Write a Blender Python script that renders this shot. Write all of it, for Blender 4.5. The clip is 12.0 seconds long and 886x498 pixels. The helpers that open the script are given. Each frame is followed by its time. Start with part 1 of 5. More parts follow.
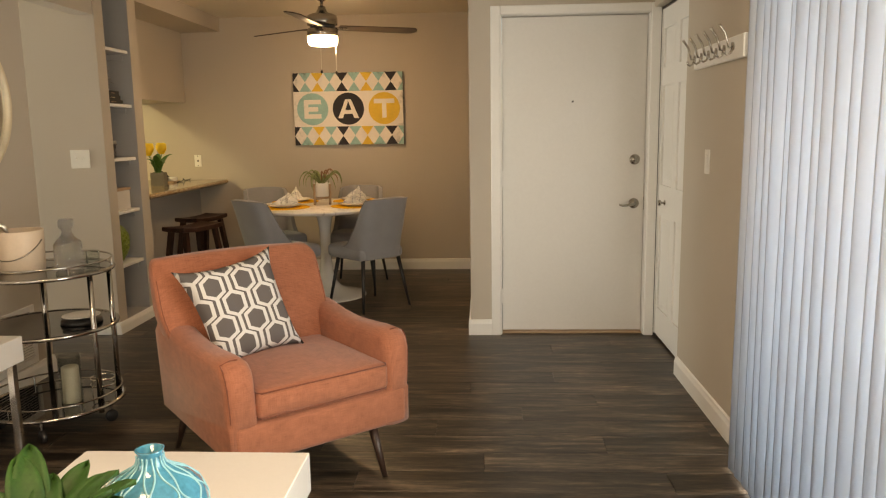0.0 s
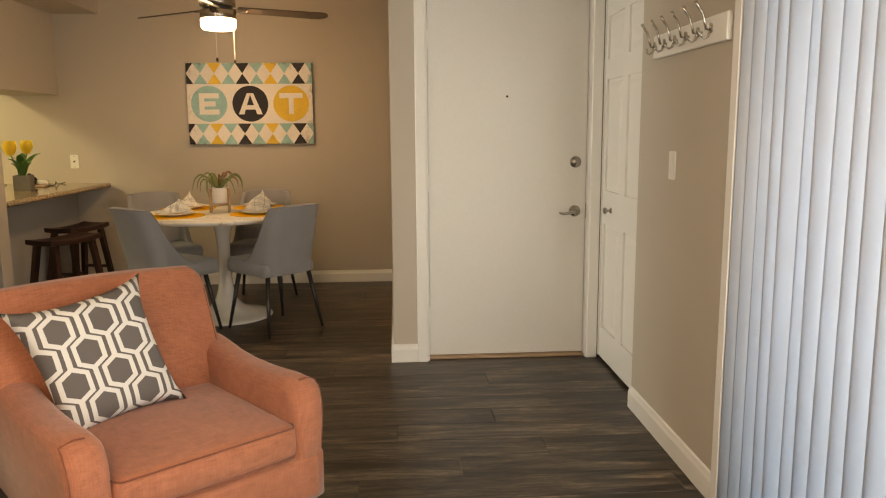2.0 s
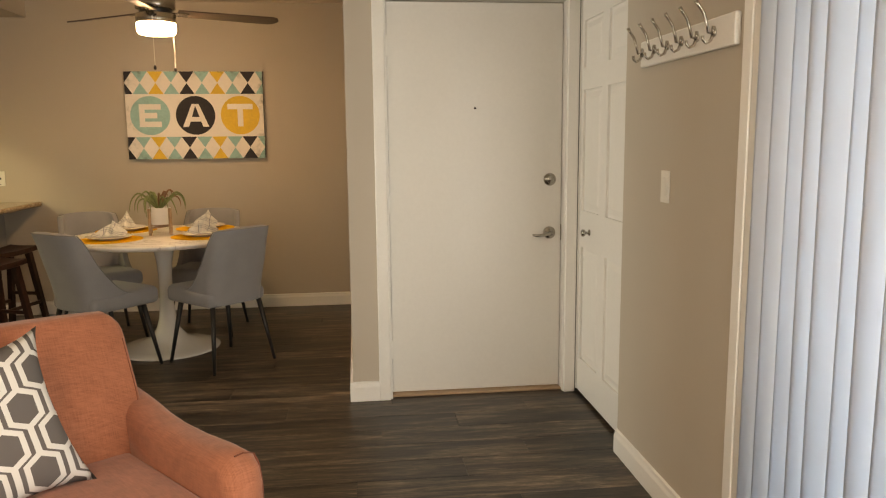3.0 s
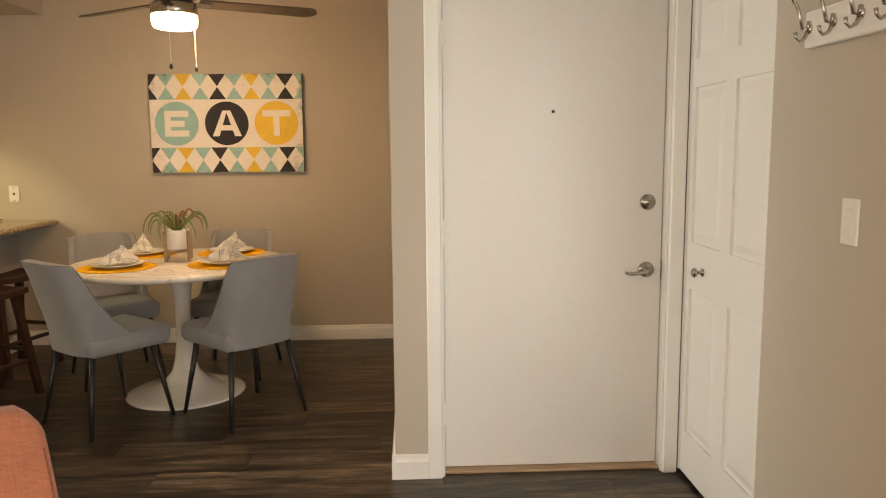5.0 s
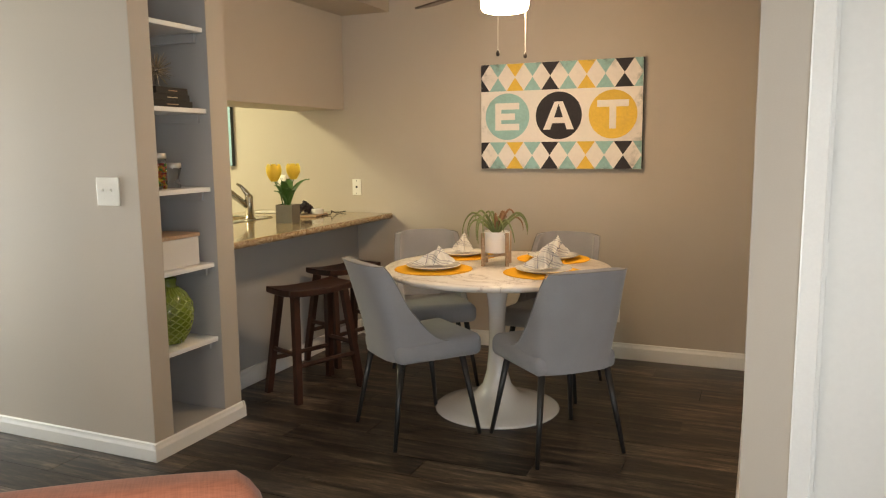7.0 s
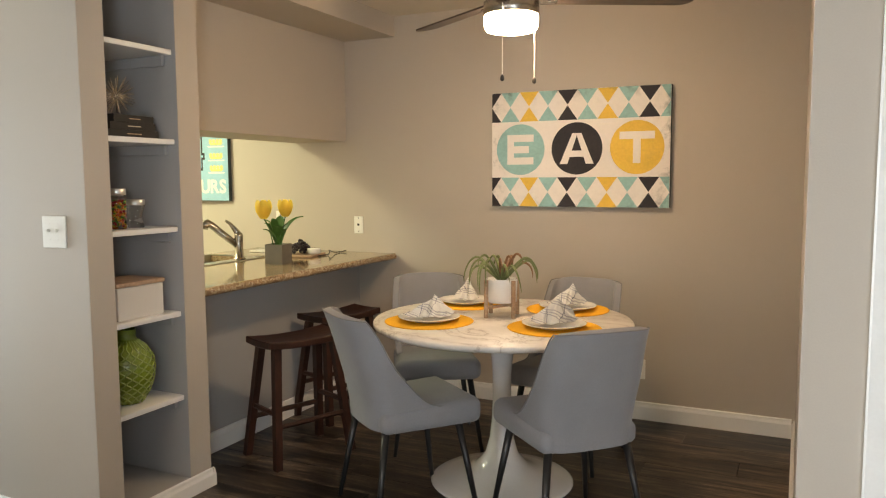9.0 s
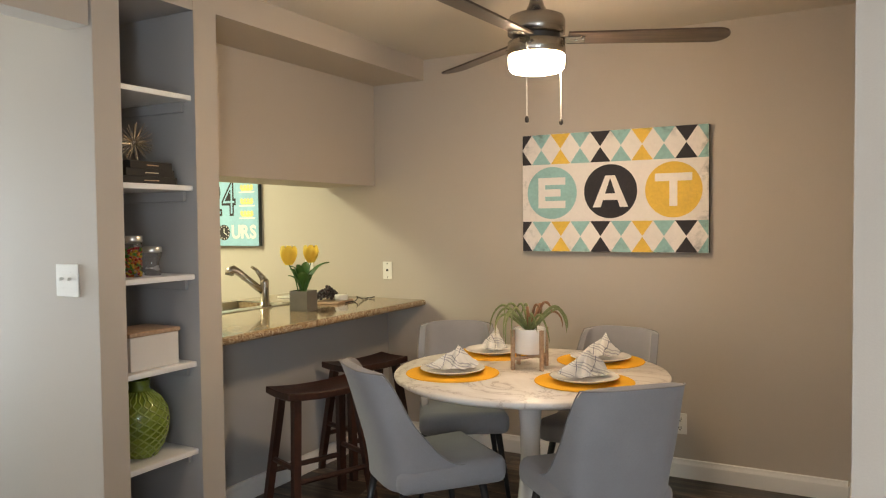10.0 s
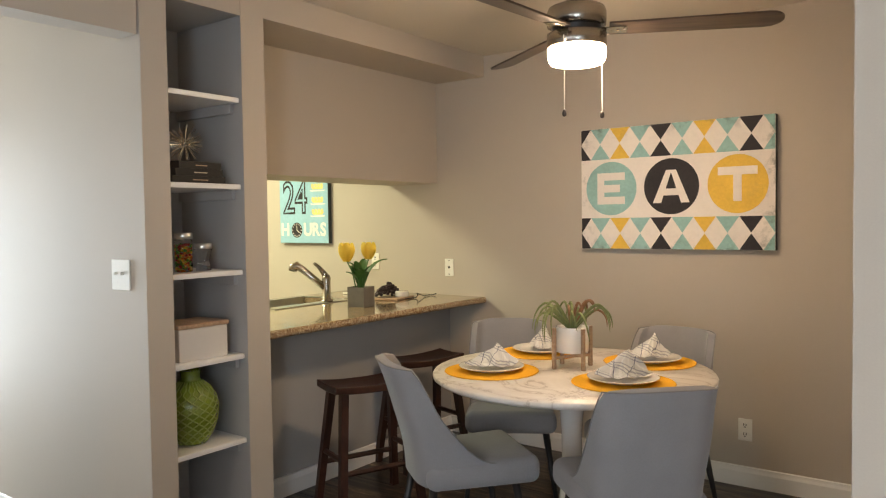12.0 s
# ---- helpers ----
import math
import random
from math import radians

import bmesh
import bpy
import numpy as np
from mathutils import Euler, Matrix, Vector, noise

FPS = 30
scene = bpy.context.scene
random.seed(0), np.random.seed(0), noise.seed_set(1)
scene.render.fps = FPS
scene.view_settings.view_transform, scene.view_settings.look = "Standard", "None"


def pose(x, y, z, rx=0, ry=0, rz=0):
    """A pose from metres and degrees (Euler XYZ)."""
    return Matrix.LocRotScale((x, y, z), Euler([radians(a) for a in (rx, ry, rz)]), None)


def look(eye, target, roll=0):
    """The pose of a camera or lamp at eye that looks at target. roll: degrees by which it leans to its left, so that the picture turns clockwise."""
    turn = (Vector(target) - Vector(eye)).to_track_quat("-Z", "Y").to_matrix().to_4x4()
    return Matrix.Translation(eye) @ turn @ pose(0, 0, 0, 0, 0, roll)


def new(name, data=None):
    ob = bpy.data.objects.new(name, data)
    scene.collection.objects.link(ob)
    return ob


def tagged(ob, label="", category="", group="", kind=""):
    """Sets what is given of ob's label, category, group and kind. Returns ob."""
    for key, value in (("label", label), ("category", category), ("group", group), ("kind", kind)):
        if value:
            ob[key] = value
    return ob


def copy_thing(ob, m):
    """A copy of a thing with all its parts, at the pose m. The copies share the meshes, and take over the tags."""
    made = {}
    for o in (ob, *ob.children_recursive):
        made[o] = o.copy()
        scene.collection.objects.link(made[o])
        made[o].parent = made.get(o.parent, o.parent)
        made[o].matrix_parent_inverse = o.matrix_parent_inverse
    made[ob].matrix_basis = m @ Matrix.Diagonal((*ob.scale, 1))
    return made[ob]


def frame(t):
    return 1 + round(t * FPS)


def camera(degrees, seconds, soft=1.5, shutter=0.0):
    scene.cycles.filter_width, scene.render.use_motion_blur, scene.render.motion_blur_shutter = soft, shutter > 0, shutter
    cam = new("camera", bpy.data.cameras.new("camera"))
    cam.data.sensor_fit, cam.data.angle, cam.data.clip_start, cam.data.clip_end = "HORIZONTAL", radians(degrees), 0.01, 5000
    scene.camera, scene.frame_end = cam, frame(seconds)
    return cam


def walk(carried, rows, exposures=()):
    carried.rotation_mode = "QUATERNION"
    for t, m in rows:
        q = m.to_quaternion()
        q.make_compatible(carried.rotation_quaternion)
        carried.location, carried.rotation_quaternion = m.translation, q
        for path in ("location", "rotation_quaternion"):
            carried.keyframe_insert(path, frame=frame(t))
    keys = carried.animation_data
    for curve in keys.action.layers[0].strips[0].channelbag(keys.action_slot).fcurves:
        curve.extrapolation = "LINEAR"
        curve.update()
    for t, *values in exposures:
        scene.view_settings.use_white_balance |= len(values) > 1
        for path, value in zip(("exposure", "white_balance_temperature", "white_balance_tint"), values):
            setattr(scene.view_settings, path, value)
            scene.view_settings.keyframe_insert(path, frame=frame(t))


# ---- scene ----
cam = camera(61.1, 12.0, soft=1.2)
PATH = [
    (0, (0.348, -0.447, 1.355), (0.237, 1.525, 1.04), -0.9),
    (0.5, (0.343, -0.325, 1.35), (0.261, 1.648, 1.033), -0.9),
    (1, (0.312, -0.148, 1.347), (0.284, 1.829, 1.042), -1.0),
    (1.5, (0.284, -0.018, 1.336), (0.332, 1.957, 1.026), -0.5),
    (2, (0.277, 0.183, 1.334), (0.401, 2.154, 1.02), -0.4),
    (2.5, (0.293, 0.388, 1.358), (0.474, 2.358, 1.063), -0.5),
    (2.7, (0.291, 0.465, 1.364), (0.493, 2.433, 1.073), -0.5),
    (4.3, (0.312, 1.14, 1.347), (0.585, 3.099, 1.055), -0.9),
    (4.5, (0.338, 1.228, 1.351), (0.569, 3.195, 1.072), -0.5),
    (5, (0.333, 1.401, 1.367), (0.417, 3.382, 1.105), -0.5),
    (5.5, (0.305, 1.605, 1.368), (0.186, 3.585, 1.115), -1.0),
    (6, (0.269, 1.729, 1.359), (-0.069, 3.685, 1.11), -0.9),
    (6.5, (0.255, 1.846, 1.369), (-0.364, 3.729, 1.098), -0.8),
    (7, (0.283, 1.993, 1.377), (-0.495, 3.816, 1.105), -0.6),
    (9, (0.241, 2.474, 1.389), (-0.615, 4.272, 1.204), -0.3),
    (9.5, (0.218, 2.551, 1.394), (-0.671, 4.339, 1.276), -0.7),
    (10, (0.257, 2.635, 1.399), (-0.705, 4.388, 1.328), -0.6),
    (10.5, (0.34, 2.714, 1.412), (-0.688, 4.429, 1.361), 0.1),
    (11, (0.412, 2.752, 1.411), (-0.684, 4.424, 1.359), -0.0),
    (11.5, (0.454, 2.779, 1.397), (-0.697, 4.414, 1.338), -0.6),
    (12, (0.48, 2.788, 1.39), (-0.712, 4.393, 1.317), -0.8),
]
walk(cam, [(t, look(eye, target, roll)) for t, eye, target, roll in PATH], [(0, 0.56, 9800, 17), (1.2, 0.62, 9900, 17), (2.5, 0.57, 9900, 17), (4.5, 0.80, 9900, 19), (5, 0.85, 9300, 19), (5.5, 0.88, 8200, 16), (6.5, 0.93, 7800, 12), (7, 1.02, 7400, 14), (9, 1.06, 7000, 13), (10, 1.02, 6700, 13), (12, 0.96, 6800, 14)])

# ---- world and light ----
world = bpy.data.worlds.new("sky")
scene.world = world
world.use_nodes = True
wn = world.node_tree
sky = wn.nodes.new("ShaderNodeTexSky")
sky.sky_type = "NISHITA"
sky.sun_disc = False
sky.sun_elevation, sky.sun_rotation = radians(50), radians(60)
wn.nodes["Background"].inputs["Strength"].default_value = 0.12
wn.links.new(sky.outputs["Color"], wn.nodes["Background"].inputs["Color"])


def area_lamp(name, m, sx, sy, power, colour):
    data = bpy.data.lights.new(name, "AREA")
    data.shape, data.size, data.size_y, data.energy, data.color = "RECTANGLE", sx, sy, power, colour
    ob = new(name, data)
    ob.matrix_world = m
    return ob


# daylight in the patio door's opening, outside the blinds
area_lamp("daylight", look((1.495, 1.23, 1.02), (0.0, 1.23, 1.0)), 2.1, 2.0, 112, (0.74, 0.88, 1.0))
# area lamp in an assumed, unseen end window behind the camera, filling the room
area_lamp("end_fill_light", look((-0.45, -2.615, 1.35), (-0.45, 0.0, 1.25)), 2.1, 1.4, 16, (0.80, 0.91, 1.0))
# fill lamp for the east wall in an added window beside the camera's start
area_lamp("side_fill_light", look((-2.165, -0.55, 1.35), (0.0, -0.55, 1.25)), 1.9, 1.4, 24, (0.84, 0.93, 1.0))
# kitchen ceiling lamp; daylight through the doorway at the hallway's end
area_lamp("kitchen_lamp", look((-4.30, 5.30, 2.40), (-4.30, 5.30, 0.0)), 0.7, 1.1, 40, (0.95, 1.0, 0.68))
area_lamp("hall_end_daylight", look((-6.14, 3.95, 1.02), (-3.0, 3.95, 1.02)), 0.78, 1.95, 106, (0.74, 0.90, 1.0))
# unseen ceiling lamp added as warm fill over the living room
area_lamp("ceiling_fill_light", look((-0.6, 0.3, 2.40), (-0.6, 0.3, 0.0)), 0.6, 0.6, 22, (1.0, 0.80, 0.58))
# the ceiling fan's place; its lit glass drum is built with it
FAN = (-0.915, 5.60)


# ---- materials ----
def mat(name, base, rough=0.5, metal=0.0, vary=0.06, scale=6.0, fine=90.0, bump=0.02, spec=0.5, coat=0.0, emit=None, sheen=0.0):
    """A plain surface with two scales of colour variation and a fine relief."""
    m = bpy.data.materials.new(name)
    m.use_nodes = True
    nt = m.node_tree
    b = nt.nodes["Principled BSDF"]
    b.inputs["Roughness"].default_value = rough
    b.inputs["Metallic"].default_value = metal
    b.inputs["Specular IOR Level"].default_value = spec
    b.inputs["Coat Weight"].default_value = coat
    b.inputs["Sheen Weight"].default_value = sheen
    co = nt.nodes.new("ShaderNodeTexCoord")
    n1 = nt.nodes.new("ShaderNodeTexNoise")
    n1.inputs["Scale"].default_value = scale
    n1.inputs["Detail"].default_value = 5
    n2 = nt.nodes.new("ShaderNodeTexNoise")
    n2.inputs["Scale"].default_value = fine
    n2.inputs["Detail"].default_value = 3
    for n in (n1, n2):
        nt.links.new(co.outputs["Object"], n.inputs["Vector"])
    add = nt.nodes.new("ShaderNodeMath")
    add.operation = "ADD"
    nt.links.new(n1.outputs["Fac"], add.inputs[0])
    nt.links.new(n2.outputs["Fac"], add.inputs[1])
    ramp = nt.nodes.new("ShaderNodeMapRange")
    ramp.inputs["From Min"].default_value, ramp.inputs["From Max"].default_value = 0.6, 1.4
    nt.links.new(add.outputs[0], ramp.inputs["Value"])
    mix = nt.nodes.new("ShaderNodeMix")
    mix.data_type = "RGBA"
    lo = [c * (1 - vary) for c in base]
    hi = [min(1, c * (1 + vary)) for c in base]
    mix.inputs["A"].default_value, mix.inputs["B"].default_value = (*lo, 1), (*hi, 1)
    nt.links.new(ramp.outputs[0], mix.inputs["Factor"])
    nt.links.new(mix.outputs["Result"], b.inputs["Base Color"])
    if bump:
        bp = nt.nodes.new("ShaderNodeBump")
        bp.inputs["Strength"].default_value = bump
        bp.inputs["Distance"].default_value = 0.01
        nt.links.new(n2.outputs["Fac"], bp.inputs["Height"])
        nt.links.new(bp.outputs["Normal"], b.inputs["Normal"])
    if emit:
        b.inputs["Emission Color"].default_value = (*emit[0], 1)
        b.inputs["Emission Strength"].default_value = emit[1]
    return m


def node(m, kind, **values):
    n = m.node_tree.nodes.new(kind)
    for key, v in values.items():
        n.inputs[key.replace("_", " ")].default_value = v
    return n


def shader(m):
    return m.node_tree.nodes["Principled BSDF"]


M_WALL = mat("wall_paint", (0.496, 0.437, 0.369), 0.6, vary=0.025, scale=1.6, fine=220, bump=0.05, spec=0.3)
# greyer and darker than the walls, for niche, cleats and bar wall
M_NICHE = mat("niche_grey", (0.40, 0.385, 0.37), 0.55, vary=0.03, scale=2.0, fine=220, bump=0.05, spec=0.3)
M_CEIL = mat("ceiling_paint", (0.66, 0.60, 0.52), 0.8, vary=0.03, scale=2.0, fine=140, bump=0.15, spec=0.2)
M_TRIM = mat("trim_paint", (0.79, 0.775, 0.745), 0.4, vary=0.03, scale=4, fine=120, bump=0.02)
M_DOOR = mat("door_paint", (0.75, 0.735, 0.705), 0.32, vary=0.025, scale=1.2, fine=60, bump=0.03)
M_WHITE = mat("white_lacquer", (0.66, 0.63, 0.59), 0.20, vary=0.02, scale=3, fine=80, bump=0.01)
M_CHROME = mat("chrome", (0.78, 0.77, 0.75), 0.10, 1.0, vary=0.05, bump=0)
M_NICKEL = mat("brushed_nickel", (0.40, 0.37, 0.33), 0.26, 1.0, vary=0.08, scale=10, fine=300, bump=0.02)
M_BLACK = mat("black_metal", (0.018, 0.017, 0.017), 0.35, vary=0.2, bump=0.01)
M_PLASTIC = mat("white_plastic", (0.80, 0.78, 0.72), 0.35, vary=0.02, bump=0)
M_PAINTED = mat("painted_plate", (0.74, 0.71, 0.66), 0.4, vary=0.03, bump=0.02)
M_DARK = mat("dark_slot", (0.02, 0.02, 0.02), 0.7, vary=0.1, bump=0)


def wood(name, dark, light, rough=0.35, grain=(3.0, 40.0, 40.0), pieces=False, bump=0.05):
    """Streaked wood whose grain runs along the object's x axis."""
    m = mat(name, light, rough, vary=0.0, bump=0, spec=0.40 if pieces else 0.5)
    nt = m.node_tree
    b = shader(m)
    co = nt.nodes.new("ShaderNodeTexCoord")
    mp = nt.nodes.new("ShaderNodeMapping")
    mp.inputs["Scale"].default_value = grain
    nt.links.new(co.outputs["Object"], mp.inputs["Vector"])
    if pieces:
        info = nt.nodes.new("ShaderNodeObjectInfo")
        mul = nt.nodes.new("ShaderNodeVectorMath")
        mul.operation = "MULTIPLY_ADD"
        mul.inputs[0].default_value = (37.0, 53.0, 11.0)
        nt.links.new(info.outputs["Random"], mul.inputs[1])
        nt.links.new(mp.outputs[0], mul.inputs[2])
        vec = mul.outputs[0]
    else:
        vec = mp.outputs[0]
    n1 = node(m, "ShaderNodeTexNoise", Scale=1.0, Detail=7.0, Roughness=0.62, Distortion=0.6)
    nt.links.new(vec, n1.inputs["Vector"])
    ramp = nt.nodes.new("ShaderNodeValToRGB")
    ramp.color_ramp.elements[0].position, ramp.color_ramp.elements[1].position = 0.36, 0.70
    ramp.color_ramp.elements[0].color, ramp.color_ramp.elements[1].color = (*dark, 1), (*light, 1)
    nt.links.new(n1.outputs["Fac"], ramp.inputs[0])
    out = ramp.outputs[0]
    if pieces:
        # long dark streaks and fine pores over the grain
        for stretch, lo, hi, f0, f1 in (((0.75, 0.42, 0.42), 0.42, 1.42, 0.38, 0.62), ((3.0, 2.6, 2.6), 0.58, 1.36, 0.36, 0.62), ((9.0, 4.5, 4.5), 0.62, 1.34, 0.36, 0.64)):
            m2 = nt.nodes.new("ShaderNodeMapping")
            m2.inputs["Scale"].default_value = stretch
            nt.links.new(vec, m2.inputs["Vector"])
            n2 = node(m, "ShaderNodeTexNoise", Scale=1.0, Detail=4.0, Roughness=0.6, Distortion=1.2)
            nt.links.new(m2.outputs[0], n2.inputs["Vector"])
            r2 = nt.nodes.new("ShaderNodeMapRange")
            r2.inputs["From Min"].default_value, r2.inputs["From Max"].default_value = f0, f1
            r2.inputs["To Min"].default_value, r2.inputs["To Max"].default_value = lo, hi
            nt.links.new(n2.outputs["Fac"], r2.inputs["Value"])
            sc2 = nt.nodes.new("ShaderNodeVectorMath")
            sc2.operation = "SCALE"
            nt.links.new(out, sc2.inputs[0])
            nt.links.new(r2.outputs[0], sc2.inputs["Scale"])
            out = sc2.outputs[0]
        hsv = nt.nodes.new("ShaderNodeHueSaturation")
        mr = nt.nodes.new("ShaderNodeMapRange")
        mr.inputs["To Min"].default_value, mr.inputs["To Max"].default_value = 0.66, 1.25
        nt.links.new(info.outputs["Random"], mr.inputs["Value"])
        nt.links.new(mr.outputs[0], hsv.inputs["Value"])
        nt.links.new(out, hsv.inputs["Color"])
        out = hsv.outputs[0]
    nt.links.new(out, b.inputs["Base Color"])
    bp = node(m, "ShaderNodeBump", Strength=bump, Distance=0.004)
    nt.links.new(n1.outputs["Fac"], bp.inputs["Height"])
    nt.links.new(bp.outputs["Normal"], b.inputs["Normal"])
    rr = nt.nodes.new("ShaderNodeMapRange")
    rr.inputs["To Min"].default_value, rr.inputs["To Max"].default_value = rough - 0.08, rough + 0.14
    nt.links.new(n1.outputs["Fac"], rr.inputs["Value"])
    nt.links.new(rr.outputs[0], b.inputs["Roughness"])
    return m


M_PLANK = wood("vinyl_plank", (0.008, 0.0052, 0.0037), (0.152, 0.110, 0.078), 0.33, (2.2, 24.0, 24.0), True, 0.18)
M_STOOL = wood("walnut_stain", (0.022, 0.0075, 0.0045), (0.058, 0.020, 0.0115), 0.38, (22.0, 30.0, 9.0))
M_OAK = wood("pale_wood", (0.33, 0.21, 0.13), (0.52, 0.36, 0.24), 0.5, (6.0, 90.0, 90.0))


# ---- builders ----
def mesh(name, bm, material, smooth=False):
    me = bpy.data.meshes.new(name)
    bmesh.ops.recalc_face_normals(bm, faces=bm.faces)
    bm.to_mesh(me)
    bm.free()
    for m in material if isinstance(material, (list, tuple)) else (material,):
        me.materials.append(m)
    if smooth:
        for p in me.polygons:
            p.use_smooth = True
    return me


def part(name, bm, material, parent=None, label="", smooth=False, m=None):
    ob = new(name, mesh(name, bm, material, smooth))
    if parent:
        ob.parent = parent
    if m is not None:
        ob.matrix_basis = m
    return tagged(ob, label)


def thing(name, m, label, category, group="", kind=""):
    ob = new(name)
    ob.empty_display_size = 0.1
    ob.matrix_basis = m
    return tagged(ob, label, category, group, kind)


def add_box(bm, x0, x1, y0, y1, z0, z1, bevel=0.0, seg=1, m=None):
    c = ((x0 + x1) / 2, (y0 + y1) / 2, (z0 + z1) / 2)
    mm = Matrix.Translation(c) @ Matrix.Diagonal((x1 - x0, y1 - y0, z1 - z0, 1))
    if m is not None:
        mm = m @ mm
    vs = bmesh.ops.create_cube(bm, size=1, matrix=mm)["verts"]
    if bevel:
        es = {e for v in vs for e in v.link_edges}
        bmesh.ops.bevel(bm, geom=list(es), offset=bevel, segments=seg, affect="EDGES", profile=0.5)
    return bm


def box(x0, x1, y0, y1, z0, z1, bevel=0.0, seg=1, m=None):
    return add_box(bmesh.new(), x0, x1, y0, y1, z0, z1, bevel, seg, m)


def add_lathe(bm, profile, n=32, m=None, flute=None):
    """A turned body: profile is (radius, height) from bottom to top; flute(angle, z, r) may change the radius."""
    rings = []
    for r, z in profile:
        ring = []
        for k in range(n):
            a = 2 * math.pi * k / n
            rr = flute(a, z, r) if flute else r
            p = Vector((rr * math.cos(a), rr * math.sin(a), z))
            ring.append(bm.verts.new(m @ p if m is not None else p))
        rings.append(ring)
    for a, b in zip(rings, rings[1:]):
        for k in range(n):
            bm.faces.new((a[k], a[(k + 1) % n], b[(k + 1) % n], b[k]))
    bm.faces.new(rings[0][::-1])
    bm.faces.new(rings[-1])
    return bm


def lathe(profile, n=32, m=None, flute=None):
    return add_lathe(bmesh.new(), profile, n, m, flute)


def add_tube(bm, pts, radius, n=10, closed=False):
    """A round bar along points; radius is a number or one for each point."""
    pts = [Vector(p) for p in pts]
    rs = radius if isinstance(radius, (list, tuple)) else [radius] * len(pts)
    rings = []
    ref = None
    for i, p in enumerate(pts):
        a = pts[i - 1] if (i or closed) else p
        b = pts[(i + 1) % len(pts)] if (i + 1 < len(pts) or closed) else p
        d = (b - a).normalized()
        if ref is None:
            ref = Vector((0, 0, 1)) if abs(d.z) < 0.9 else Vector((1, 0, 0))
        s = d.cross(ref).normalized()
        ref = s.cross(d).normalized()
        rings.append([bm.verts.new(p + rs[i] * (math.cos(2 * math.pi * k / n) * s + math.sin(2 * math.pi * k / n) * ref)) for k in range(n)])
    pairs = list(zip(rings, rings[1:])) + ([(rings[-1], rings[0])] if closed else [])
    for a, b in pairs:
        for k in range(n):
            bm.faces.new((a[k], a[(k + 1) % n], b[(k + 1) % n], b[k]))
    if not closed:
        bm.faces.new(rings[0][::-1])
        bm.faces.new(rings[-1])
    return bm


def tube(pts, radius, n=10, closed=False):
    return add_tube(bmesh.new(), pts, radius, n, closed)


def add_prism(bm, poly, h0, h1, m=None):
    """A flat outline in x, y, drawn out from h0 to h1 along z, then placed by m."""
    place = (lambda p: m @ Vector(p)) if m is not None else Vector
    lo = [bm.verts.new(place((x, y, h0))) for x, y in poly]
    hi = [bm.verts.new(place((x, y, h1))) for x, y in poly]
    n = len(poly)
    bm.faces.new(lo[::-1])
    bm.faces.new(hi)
    for k in range(n):
        bm.faces.new((lo[k], lo[(k + 1) % n], hi[(k + 1) % n], hi[k]))
    return bm


def prism(poly, h0, h1, m=None):
    return add_prism(bmesh.new(), poly, h0, h1, m)


def disc(cx, cy, r, n=40):
    return [(cx + r * math.cos(2 * math.pi * k / n), cy + r * math.sin(2 * math.pi * k / n)) for k in range(n)]


def add_grid(bm, fn, nu, nv):
    vs = [[bm.verts.new(fn(i / nu, j / nv)) for j in range(nv + 1)] for i in range(nu + 1)]
    for i in range(nu):
        for j in range(nv):
            bm.faces.new((vs[i][j], vs[i + 1][j], vs[i + 1][j + 1], vs[i][j + 1]))
    return vs


def arc(cx, cy, cz, r, a0, a1, n=10, axis="z"):
    out = []
    for k in range(n + 1):
        a = radians(a0 + (a1 - a0) * k / n)
        c, s = r * math.cos(a), r * math.sin(a)
        out.append({"z": (cx + c, cy + s, cz), "y": (cx + c, cy, cz + s), "x": (cx, cy + c, cz + s)}[axis])
    return out


def soften(ob, width=0.01, segments=3):
    b = ob.modifiers.new("bevel", "BEVEL")
    b.width, b.segments, b.limit_method = width, segments, "ANGLE"
    return ob


# ---- the large structure ----
BACK, FRONT, LEFT, RIGHT, TOP = 6.79, 4.405, -2.15, 1.40, 2.43


def structure(name, boxes, material, label, category):
    bm = bmesh.new()
    for b in boxes:
        add_box(bm, *b)
    return tagged(part(name, bm, material), label, category, kind="structure")


structure("ceiling", [(-6.3, 1.7, -2.7, 7.0, TOP, TOP + 0.12)], M_CEIL, "flat beige-white painted ceiling", "ceiling")
structure("wall_north", [(-2.45, 0.37, BACK, BACK + 0.12, 0, TOP)], M_WALL, "warm taupe painted dining room wall", "wall")
structure("wall_kitchen", [(-4.9, -2.4502, BACK, BACK + 0.12, 0, TOP)], M_WALL, "pale painted kitchen wall lit yellow", "wall")
structure("wall_partition", [(0.255, 0.375, 4.527, BACK, 0, TOP), (0.255, 0.449, FRONT, 4.525, 0, TOP), (0.451, 1.39, FRONT, 4.525, 2.068, TOP),
                             (1.392, 1.56, FRONT, 4.525, 0, TOP)], M_WALL, "warm taupe painted wall round the entrance door", "wall")
structure("wall_east", [(RIGHT, 1.56, 2.592, 3.60, 0, TOP), (RIGHT, 1.56, 3.602, FRONT - 0.002, 2.075, TOP), (RIGHT, 1.56, 0.15, 2.590, 2.06, TOP),
                        (RIGHT, 1.56, -2.6, 0.148, 0, TOP)], M_WALL, "taupe painted side wall with closet and patio door openings", "wall")
